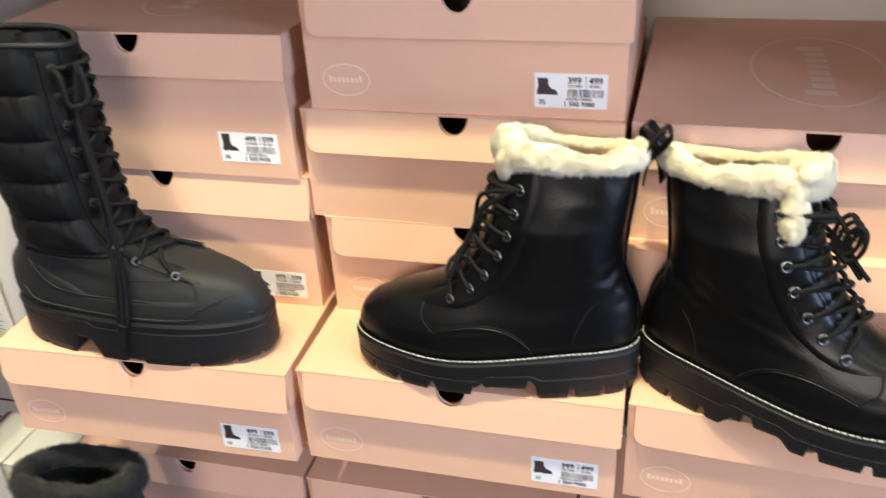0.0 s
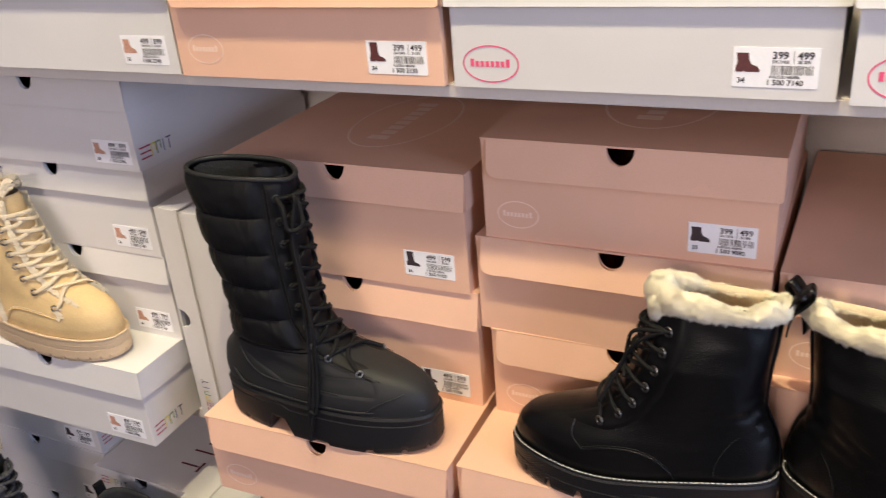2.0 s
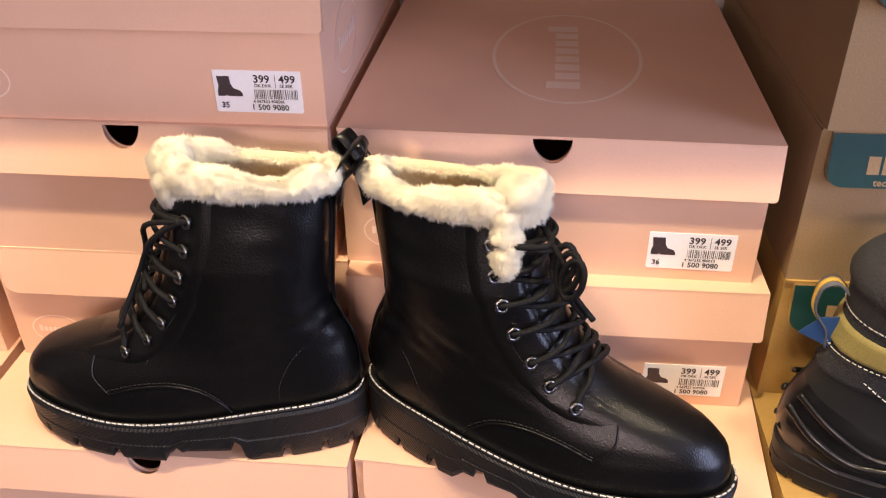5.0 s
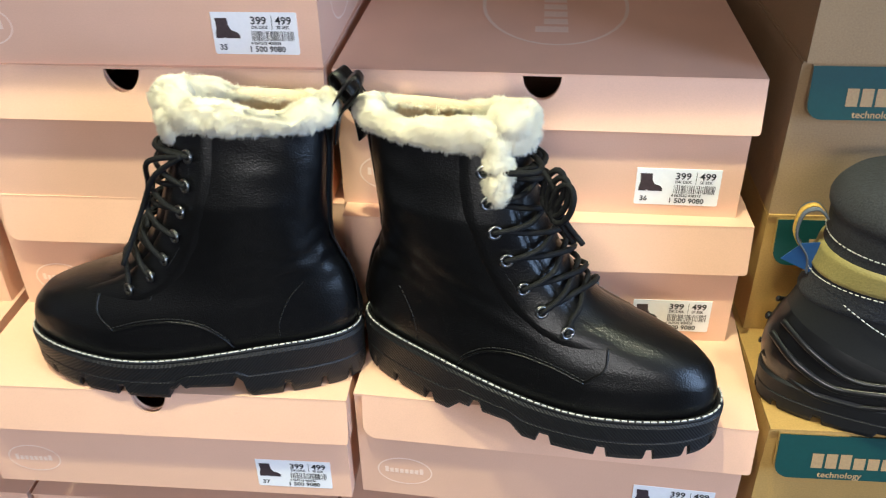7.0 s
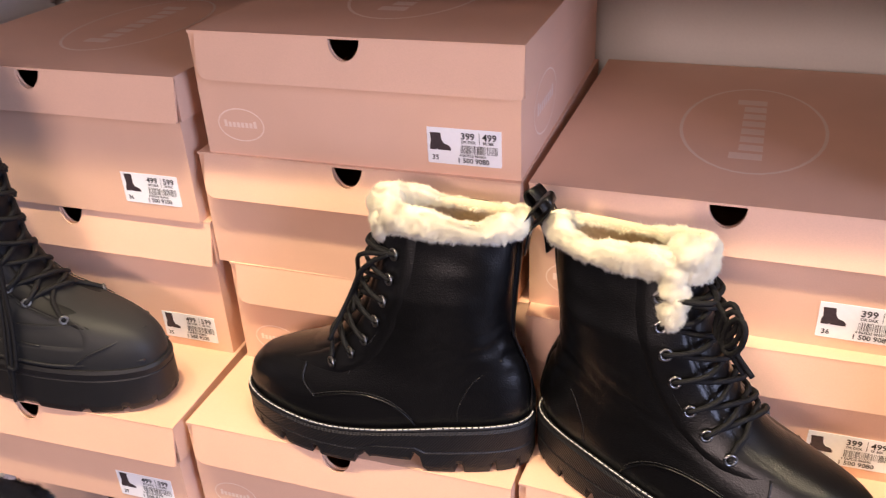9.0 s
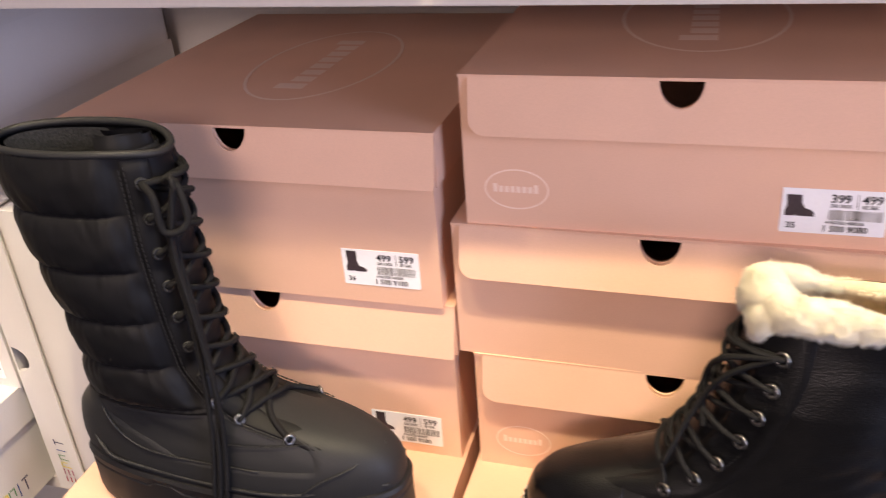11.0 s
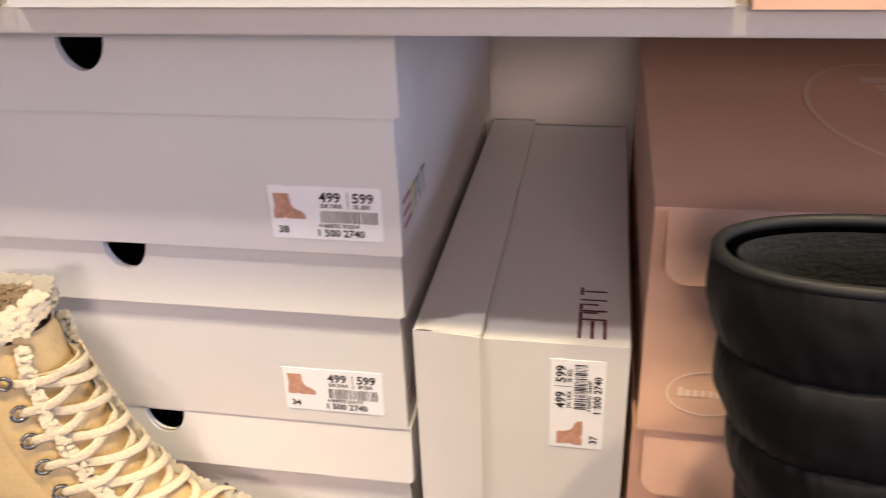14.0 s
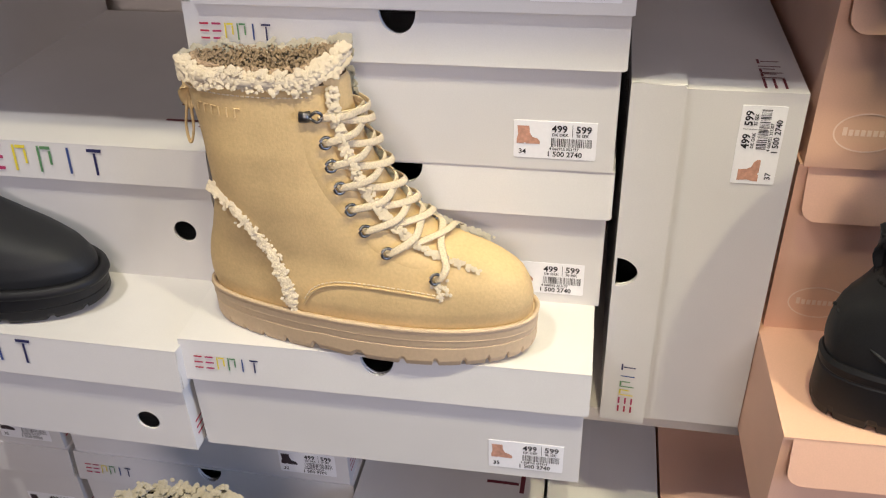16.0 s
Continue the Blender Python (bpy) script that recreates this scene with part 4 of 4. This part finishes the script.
    for side in (1, -1):
        add_tube(bm, bend([last.on(0.030, 0.122, side, 0.002), last.on(0.055, 0.104, side, 0.002), last.on(0.075, 0.082, side, 0.002), last.on(0.110, 0.0765, side, 0.002), last.on(0.190, 0.0755, side, 0.002)], 8), 0.0010, 6)
        add_tube(bm, bend([last.on(0.006, 0.090, side, 0.003), last.on(0.040, 0.067, side, 0.003), last.on(0.075, 0.058, side, 0.003), last.on(0.20, 0.056, side, 0.003), last.on(0.285, 0.058, side, 0.003)], 8), 0.0016, 6)
        add_tube(bm, bend([last.on(0.222, 0.056, side, 0.002), last.on(0.238, 0.068, side, 0.002), last.on(0.262, 0.0785, side, 0.002), last.at(0.083, 0.0, 0.002)], 8), 0.0010, 6)
    part("guard_rim", bm, MATT, b, smooth=True)
    make_sole(last, 0.052, 0.005, RUBBER_PLAIN, b, arch=(0.082, 0.118, 0.022), lugs=16, lug_depth=0.004, groove=0.78)
    # facings with double seams
    for sgn in (1, -1):
        part("eyelet_facing", patch(last, 0.088, top - 0.004, sgn * 0.36, sgn * 0.84, 0.0015, 60, 14, wave=lambda z, t: max(0.0, 0.4 * puff(z, math.copysign(1.4, t)) * min(1.0, (abs(t) - 0.36) / 0.2))), NYLON, b, smooth=True)
        bm = bmesh.new()
        for d in (0.0, 0.06):
            stitches(bm, [last.at(z, sgn * (0.86 - d), 0.0034) for z in span(0.100, top - 0.006, 60)], 0.0006)
        stitches(bm, [last.on(u, 0.096, sgn, 0.0030) for u in span(0.165, 0.225, 20)], 0.0006)
        part("seam_stitching", bm, THREAD_DARK, b)
    holes = [(0.100 + 0.0135 * i, 0.72 + 0.012 * i) for i in range(3)] + [(0.148 + 0.0262 * i, 0.62) for i in range(7)]
    for z, th in holes:
        for sgn in (1, -1):
            eyelet(b, last, z, sgn * th, 0.0036, MATT if z > 0.13 else METAL)
    bm = bmesh.new()
    lace_rows(bm, last, holes, 0.0025, 1.0, 0.004, 0.001, 0.012)
    # the tied ends hang in long loops
    c = last.at(holes[-1][0], -0.35, 0.010)
    near = -1
    for du, dv, low in ((0.000, 0.000, 0.012), (0.010, -0.003, 0.055), (0.005, 0.004, 0.025)):
        add_tube(bm, bend([c, c + Vector((0.012, near * 0.008, 0.002)), Vector((0.152 + du * 0.4, -0.030 + dv, 0.262)), Vector((0.158 + du * 0.6, -0.036 + dv, 0.205)), Vector((0.161 + du, -0.042 + dv, 0.150)), Vector((0.160 + du, -0.049, 0.100)), Vector((0.156 + du, -0.0565, 0.055)), Vector((0.153 + du * 0.5, -0.0590, low))], 8), 0.0021, 8)
    add_tube(bm, bend([last.at(holes[-1][0], near * 0.62, 0.005), c + Vector((0.0, near * 0.016, -0.006)), c + Vector((0.004, near * 0.018, -0.030)), c + Vector((0.018, near * 0.010, -0.026)), c + Vector((0.012, near * 0.004, 0.000)), c], 7), 0.0027, 8)
    part("laces", bm, CORD, b, "long black round cord laces", smooth=True)
    bm = bmesh.new()
    p0 = last.at(0.128, math.pi, 0.004)
    add_tube(bm, bend([p0, p0 + Vector((-0.005, 0, 0.015)), p0 + Vector((-0.003, 0, 0.030)), p0 + Vector((0.001, 0, 0.016))], 6), 0.006, 8, 0.25)
    part("pull_loop", bm, MATT, b, smooth=True)
    return b


quilted_boot(pose(-0.688, 0.718, 0.9215, 0, 0, 1))

SANDY = [(0.036, 0.004, 0.282, 0.0435), (0.050, 0.001, 0.283, 0.0445), (0.062, 0.001, 0.280, 0.0435), (0.073, 0.003, 0.274, 0.0415), (0.083, 0.006, 0.259, 0.0395), (0.090, 0.009, 0.239, 0.0385),
         (0.100, 0.012, 0.207, 0.038), (0.118, 0.016, 0.184, 0.0375), (0.145, 0.018, 0.163, 0.038), (0.175, 0.017, 0.149, 0.037), (0.205, 0.013, 0.141, 0.032), (0.26, 0.008, 0.139, 0.024)]


def sand_boot(m):
    last = Last(0.288, SANDY, 0.80)
    top = 0.228
    b = thing("ankle_boot", m, "sand nubuck lace-up boot with cream teddy trim", "boot")

    def crease(z, t):
        return 0.0014 * noise.noise(Vector((math.cos(t) * 1.5, math.sin(t) * 1.5, z * 24)))
    upper(last, b, TAN, LINING_BROWN, top, wave=crease, depth=0.022)
    make_sole(last, 0.036, 0.0045, TAN_SOLE, b, arch=(0.10, 0.13, 0.002), lugs=32, lug_depth=0.0045, groove=0.55, toe_spring=0.006)
    bm = bmesh.new()
    for z, r in ((0.0365, 0.0022), (0.0270, 0.0012)):
        add_tube(bm, [last.at(0.036, t, 0.0040) + Vector((0, 0, z - 0.036)) for t in turn(120)], r, 6, closed=True)
    part("welt", bm, TAN_SOLE, b, smooth=True)
    for sgn in (1, -1):
        part("eyelet_facing", patch(last, 0.086, top - 0.006, sgn * 0.62, sgn * 1.12, 0.0007, 30, 8), TAN, b, smooth=True)
        bm = bmesh.new()
        vamp = bend([last.on(0.214, 0.0655, sgn, 0.0010), last.on(0.180, 0.070, sgn, 0.0010), last.on(0.135, 0.070, sgn, 0.0010), last.on(0.112, 0.062, sgn, 0.0010), last.on(0.100, 0.046, sgn, 0.0010)], 8)
        add_tube(bm, vamp, 0.0011, 6)
        part("vamp_seam", bm, TAN, b, smooth=True)
        bm = bmesh.new()
        stitches(bm, [p + Vector((0, 0, 0.003)) for p in vamp], 0.0006)
        stitches(bm, [last.at(top - 0.007, sgn * t, 0.001) for t in span(0.9, 3.0, 40)], 0.0006)
        part("seam_stitching", bm, TAN_LACE, b)
    part("tongue", patch(last, 0.095, top + 0.004, -0.62, 0.62, 0.0012, 24, 12), TAN, b, smooth=True)
    # plain raised mark where the logo is embossed
    bm = bmesh.new()
    for i in range(6):
        x = 0.028 + 0.0068 * i
        add_tube(bm, [last.on(x, 0.204, -1, 0.0006), last.on(x, 0.211, -1, 0.0006)], 0.0006, 5)
        if i in (0, 1, 2, 5):
            add_tube(bm, [last.on(x, 0.211, -1, 0.0006), last.on(x + 0.0042, 0.211, -1, 0.0006)], 0.0006, 5)
    part("embossed_logo", bm, TAN, b, "small embossed logo marks")
    holes = [(0.083 + 0.0175 * i, 0.96 - 0.03 * i) for i in range(7)]
    for i, (z, th) in enumerate(holes):
        for sgn in (1, -1):
            eyelet(b, last, z, sgn * (th + 0.03), 0.0043)
    # speed hooks at the top
    for sgn in (1, -1):
        c = last.at(0.208, sgn * 0.98, 0.003)
        n = (last.at(0.208, sgn * 0.98, 0.02) - c).normalized()
        d = (last.at(0.208, sgn * 0.80, 0.003) - c).normalized()
        bm = bmesh.new()
        add_tube(bm, [c - d * 0.004, c + n * 0.0015, c + d * 0.004], 0.0042, 8, 0.6)
        add_tube(bm, bend([c + d * 0.002 + n * 0.002, c + d * 0.008 + n * 0.003 + Vector((0, 0, 0.004)), c + d * 0.012 + n * 0.002, c + d * 0.008 + n * 0.003 - Vector((0, 0, 0.004)), c + d * 0.002 + n * 0.002], 5), 0.0012, 6)
        part("lace_hook", bm, METAL, b, "gunmetal lace hook", smooth=True)
    bm = bmesh.new()
    lace_rows(bm, last, holes + [(0.206, 0.74)], 0.0030, 0.25, 0.006, 0.005, 0.014)
    part("laces", bm, TAN_LACE, b, "cream flat woven laces", smooth=True)
    g = random.Random(11)
    spots = []
    for _ in range(5200):
        t = g.uniform(0, 2 * math.pi)
        p = last.at(top, t, g.uniform(-0.004, 0.0045))
        p.z = top + g.uniform(-0.003, 0.011) + 0.016 * max(0.0, math.cos(t - 0.2)) ** 2 + 0.007 * noise.noise(Vector((math.cos(t) * 3, math.sin(t) * 3, 2))) + 0.004 * noise.noise(Vector((math.cos(t) * 9, math.sin(t) * 9, 4)))
        spots.append(p)
    for sgn in (1, -1):
        for _ in range(700):
            f = g.random()
            z = 0.085 + (top - 0.085) * f
            spots.append(last.at(z, sgn * (0.58 + g.uniform(-0.09, 0.05)), g.uniform(0.001, 0.008)))
    bm = bmesh.new()
    add_tube(bm, [last.at(top, t, 0.0) + Vector((0, 0, 0.004 + 0.016 * max(0.0, math.cos(t - 0.2)) ** 2)) for t in turn(72)], 0.0052, 8, closed=True)
    part("collar_roll", bm, TEDDY, b, smooth=True)
    curls("teddy_collar", b, spots, TEDDY, 21, 0.0012, 0.0023, label="cream teddy curls round the rim and throat", soft=0.8)
    spots = []
    for sgn in (1, -1):
        line = bend([last.on(0.026, 0.137, sgn, 0.002), last.on(0.052, 0.120, sgn, 0.002), last.on(0.074, 0.092, sgn, 0.002), last.on(0.086, 0.064, sgn, 0.002), last.on(0.090, 0.044, sgn, 0.002)], 10)
        for p in line:
            for _ in range(24):
                spots.append(p + Vector((g.gauss(0, 0.0022), g.gauss(0, 0.001), g.gauss(0, 0.0022))))
        for _ in range(50):
            spots.append(last.on(0.214 + g.gauss(0, 0.003), 0.070 + g.uniform(-0.006, 0.018), sgn, g.uniform(0, 0.003)))
    curls("teddy_seam_trim", b, spots, TEDDY, 22, 0.0011, 0.0021, soft=0.8)
    # plush showing inside the rim
    spots = []
    for _ in range(7000):
        t = g.uniform(0, 2 * math.pi)
        k = g.uniform(0.0, 1.0)
        p = last.at(top, t, -0.006 - 0.026 * k)
        p.z = top + 0.010 - 0.024 * k + g.uniform(-0.003, 0.003) + 0.010 * max(0.0, math.cos(t - 0.2)) ** 2
        spots.append(p)
    curls("plush_lining", b, spots, LINING_BROWN, 23, 0.0007, 0.0015, "taupe plush lining", 0.6)
    bm = bmesh.new()
    p0 = last.at(top - 0.030, math.pi, 0.002)
    add_tube(bm, bend([p0 + Vector((0, 0, 0.020)), p0 + Vector((-0.006, 0, 0.016)), p0 + Vector((-0.005, 0, 0.004)), p0], 6), 0.006, 8, 0.25)
    add_tube(bm, bend([p0 + Vector((-0.004, 0, 0.010)), p0 + Vector((-0.009, -0.004, -0.015)), p0 + Vector((-0.006, -0.008, -0.030)), p0 + Vector((-0.003, -0.004, -0.018)), p0 + Vector((-0.004, 0, 0.008))], 6), 0.0012, 6)
    part("pull_loop", bm, TAN, b, smooth=True)
    return b


sand_boot(pose(-1.185, 0.754, 0.9325, 0, 0, -3))

PLAIN = [(0.030, 0.004, 0.275, 0.0475), (0.045, 0.002, 0.276, 0.0485), (0.058, 0.003, 0.268, 0.047), (0.070, 0.005, 0.250, 0.044), (0.080, 0.008, 0.225, 0.043), (0.092, 0.010, 0.195, 0.043),
         (0.110, 0.012, 0.168, 0.046), (0.15, 0.010, 0.150, 0.052), (0.22, 0.006, 0.145, 0.056)]


def slip_boot(m):
    last = Last(0.282, [(0.030 + (z - 0.030) * 0.9, bk, fr, w) for z, bk, fr, w in PLAIN])
    b = thing("slip_on_boot", m, "low black smooth leather slip-on boot on a white box", "boot")
    upper(last, b, MATT, LINING_DARK, 0.165, wave=lambda z, t: 0.001 * noise.noise(Vector((math.cos(t) * 2, math.sin(t) * 2, z * 25))))
    make_sole(last, 0.028, 0.006, RUBBER_PLAIN, b, arch=(0.09, 0.12, 0.003), lugs=16, lug_depth=0.003)
    bm = bmesh.new()
    add_tube(bm, [last.at(0.030, t, 0.0040) + Vector((0, 0, 0.001)) for t in turn(120)], 0.0055, 8, closed=True)
    part("welt", bm, RUBBER_PLAIN, b, smooth=True)
    return b


slip_boot(pose(-1.580, 0.760, 0.9265, 0, 0, -2))

HIKE = [(0.030, 0.006, 0.285, 0.047), (0.045, 0.002, 0.287, 0.050), (0.065, 0.003, 0.280, 0.049), (0.080, 0.006, 0.260, 0.046), (0.095, 0.012, 0.225, 0.044), (0.120, 0.020, 0.190, 0.044),
        (0.150, 0.026, 0.160, 0.047), (0.180, 0.024, 0.150, 0.050), (0.23, 0.022, 0.145, 0.051)]


def hiking_boot(m):
    last = Last(0.290, HIKE)
    b = thing("hiking_boot", m, "black and olive hiking boot with moulded rubber sole", "boot")
    top = 0.176
    upper(last, b, MATT, LINING_DARK, 0.118, depth=0.03)
    part("shaft", patch(last, 0.100, top, 0.3, 2 * math.pi - 0.3, 0.002, 36, 60), CORDURA, b, "black woven fabric shaft", smooth=True)
    bm = bmesh.new()
    rows = loft(bm, lambda z, t: last.at(z, t, -0.006 + 0.010 * math.sin(math.pi * min(1, max(0, (z - top + 0.016) / 0.034)))), span(top - 0.016, top + 0.018, 8), turn(48))
    bm.faces.new(rows[-1])
    part("padded_collar", bm, CORDURA, b, smooth=True)
    part("ankle_band", patch(last, 0.122, 0.147, 1.0, 2 * math.pi - 1.0, 0.0042, 12, 50), OLIVE, b, "olive webbing band round the ankle", smooth=True)
    part("side_band", patch(last, 0.080, 0.098, 0.8, 1.7, 0.0040, 10, 16), OLIVE, b, smooth=True)
    part("side_band", patch(last, 0.080, 0.098, -1.7, -0.8, 0.0040, 10, 16), OLIVE, b, smooth=True)
    bm = bmesh.new()
    add_plate(bm, flap_outline(-0.014, 0.014, -0.004, 0.004, 0.001, 0.001, None), 0.001, Matrix.Translation(last.on(0.082, 0.135, -1, 0.0052)))
    part("name_plate", bm, METAL, b, "small metal name plate")
    bm = bmesh.new()
    stitches(bm, [last.at(0.154, t, 0.0030) for t in span(1.0, 5.28, 120)], 0.0005)
    stitches(bm, [last.at(0.124, t, 0.0052) for t in span(1.0, 5.28, 120)], 0.0004)
    for sgn in (1, -1):
        stitches(bm, bend([last.on(0.018, 0.122, sgn, 0.003), last.on(0.045, 0.108, sgn, 0.003), last.on(0.085, 0.088, sgn, 0.003), last.on(0.15, 0.074, sgn, 0.003)], 10), 0.0005)
    part("seam_stitching", bm, THREAD_WHITE, b)
    make_sole(last, 0.030, 0.006, RUBBER_PLAIN, b, arch=(0.10, 0.135, 0.006), lugs=16, lug_depth=0.005, groove=0.5)
    # glossy moulded heel guard with slanting ribs
    bm = bmesh.new()
    ths = span(1.25, 2 * math.pi - 1.25, 60)
    rows = []
    for k in range(12):
        row = []
        for t in ths:
            c = -math.cos(t)
            hi = 0.052 + 0.036 * max(0.0, c) ** 1.5
            f = k / 11
            row.append(bm.verts.new(last.at(0.026 + (hi - 0.026) * f, t, 0.0045 - 0.0045 * f ** 3)))
        rows.append(row)
    for p, q in zip(rows, rows[1:]):
        for j in range(len(ths) - 1):
            bm.faces.new((p[j], p[j + 1], q[j + 1], q[j]))
    guard = part("heel_guard", bm, GLOSS_RUBBER, b, "glossy moulded black rubber heel guard", smooth=True)
    for sgn in (1, -1):
        for line, r in ((((0.010, 0.080), (0.030, 0.066), (0.058, 0.052), (0.090, 0.055), (0.140, 0.060), (0.21, 0.064)), 0.0024),
                        (((0.005, 0.066), (0.022, 0.052), (0.048, 0.040), (0.075, 0.044), (0.110, 0.050), (0.18, 0.044)), 0.0032),
                        (((0.003, 0.044), (0.030, 0.030), (0.060, 0.026), (0.10, 0.034), (0.15, 0.030), (0.23, 0.032)), 0.0026)):
            bm = bmesh.new()
            add_tube(bm, bend([last.on(u, z, sgn, 0.0050) for u, z in line], 8), r, 8, 0.6)
            part("sole_rib", bm, GLOSS_RUBBER, guard, smooth=True)
    for mat, v0, wd, name in ((YELLOW_WEB, 0.0, 0.004, "loop_stripe"), (GREY_WEB, 0.0, 0.012, "pull_loop")):
        bm = bmesh.new()
        p0, p1 = last.at(0.118, math.pi, 0.004), last.at(0.164, math.pi, 0.004)
        o = -0.0012 if name == "loop_stripe" else 0.0
        ribbon(bm, [(p1.x, p1.z), (p1.x - 0.008 + o, p1.z + 0.007 - o), (p1.x - 0.017 + o, p1.z + 0.002), (p1.x - 0.018 + o, p1.z - 0.016), (p1.x - 0.008 + o, p1.z - 0.032), (p0.x + o, p0.z)], v0, wd, 0.0014)
        part(name, bm, mat, b, "grey webbing pull loop with mustard stripe" if wd > 0.01 else "", smooth=True)
    bm = bmesh.new()
    add_plate(bm, [(0, 0), (0.022, -0.010), (0.024, 0.016), (0.012, 0.014)], 0.0008, Matrix.Translation((-0.004, -0.004, 0.128)))
    part("hang_tag", bm, BLUE_TAG, b, "blue card hang tag")
    return b


hiking_boot(pose(0.294, 0.728, 0.9215, 0, 0, -6))

# ---------------------------------------------------------------- lower tier
LZ = 0.262
for x0, x1, y, n, k in ((-1.80, -1.455, 0.802, 4, "white"), (-1.445, -1.103, 0.802, 4, "white"), (-1.095, -0.892, 0.775, 3, "white"), (-0.765, -0.437, 0.80, 3, "peach"), (-0.428, -0.09, 0.80, 3, "peach"), (-0.082, 0.255, 0.80, 3, "peach"), (0.265, 0.60, 0.80, 3, "kraft")):
    low = 0.130 if k != "peach" else 0.132
    name = {"white": "white carton shoe box on the lower shelf", "peach": "peach carton shoe box on the lower shelf", "kraft": "kraft shoe box on the lower shelf"}[k]
    for i in range(n):
        shoe_box(k, x0, x1, y, LZ + low * i, low, 0.36, 0, name, lab("32", article="1 500 9701", prices=P5, ean="4 068752 353160"), group={"white": E, "peach": G, "kraft": K}[k])
upright = Matrix.Translation((-0.768, 0.742, LZ + 0.200)) @ Matrix.Rotation(radians(-90), 4, "Y")
shoe_box("white", -0.198, 0.198, 0, 0, 0.118, 0.38, m=upright, label="white carton shoe box standing on its side on the lower shelf", lab=None, logo=False, group=E)
# boxes at the front edge that carry the boots
shoe_box("white", -1.33, -1.055, 0.575, LZ, 0.160, 0.195, 0, "white carton shoe box under a fur-trimmed boot", None, group=E)
shoe_box("white", -1.045, -0.74, 0.600, LZ, 0.112, 0.165, 0, "white carton shoe box under a tall leather boot", None, group=E)
shoe_box("peach", -0.730, -0.44, 0.575, LZ, 0.160, 0.2, 0, "peach carton shoe box under a boot with black fur", None, group=G)


def low_boot(m, label, kind):
    """A tall boot on the lower shelf, of which the upper half shows."""
    last = Last(0.29, [(z * 1.0, bk, fr, w) for z, bk, fr, w in QUILT])
    b = thing("winter_boot", m, label, "boot")
    top = 0.318
    upper(last, b, CORDURA if kind == "fleece" else LEATHER, LINING_DARK, top, depth=0.06, wave=lambda z, t: 0.0015 * noise.noise(Vector((math.cos(t) * 3, math.sin(t) * 3, z * 30))))
    make_sole(last, 0.052, 0.005, RUBBER_PLAIN, b, arch=(0.082, 0.118, 0.02), lugs=16, lug_depth=0.004)
    g = random.Random(len(label))
    if kind == "laced":
        spots = []
        for _ in range(2400):
            t = g.uniform(0, 2 * math.pi)
            p = last.at(top, t, g.uniform(-0.009, 0.006))
            p.z = top + g.uniform(-0.016, 0.010) + 0.022 * max(0.0, math.cos(t)) + 0.008 * noise.noise(Vector((math.cos(t) * 3, math.sin(t) * 3, 3)))
            spots.append(p)
        curls("teddy_collar", b, spots, TEDDY, 31, 0.0018, 0.0034, "cream teddy collar", 0.75)
    elif kind == "fleece":
        fur_band(b, last, top + 0.006, 0.014, 0.010, BLACK_FUR, 16000, 8, hair=0.010, label="black plush fur collar")
    else:
        bm = bmesh.new()
        ribbon(bm, [(0.004, top - 0.02), (0.000, top + 0.004), (-0.003, top + 0.014), (0.004, top + 0.016), (0.010, top - 0.004)], 0.0, 0.016)
        part("pull_loop", bm, LEATHER, b)
    if kind == "laced":
        holes = [(0.15 + 0.024 * i, 0.75) for i in range(7)]
        for z, th in holes:
            for sgn in (1, -1):
                eyelet(b, last, z, sgn * th, 0.004)
        bm = bmesh.new()
        lace_rows(bm, last, holes, 0.0032, 1.0, 0.012, 0.010)
        c = last.at(holes[-1][0], -0.3, 0.014)
        for k in range(3):
            add_tube(bm, bend([c, c + Vector((0.020 + 0.004 * k, -0.012, 0.016 - 0.006 * k)), c + Vector((0.040, -0.004 * k, 0.0)), c + Vector((0.018, -0.016, -0.018)), c], 6), 0.0032, 7)
        part("laces", bm, FLECK, b, "black laces with white flecks", smooth=True)
    return b


FLECK = material("black_white_flecked_cord", (0.05, 0.05, 0.055), 0.8, grain=0.95, grain_scale=260, bump=0.7, bump_scale=500)
low_boot(pose(-1.300, 0.668, LZ + 0.1605, 0, 0, -8), "black lace-up winter boot with cream teddy collar", "laced")
low_boot(pose(-1.030, 0.722, LZ + 0.1125, 0, 0, -9) @ Matrix.Diagonal((1, 0.9, 0.9, 1)), "tall slim black leather boot with dark lining", "slim")
low_boot(pose(-0.722, 0.655, LZ + 0.1605, 0, 0, 8), "tall black winter boot with fluffy black fur rim", "fleece")
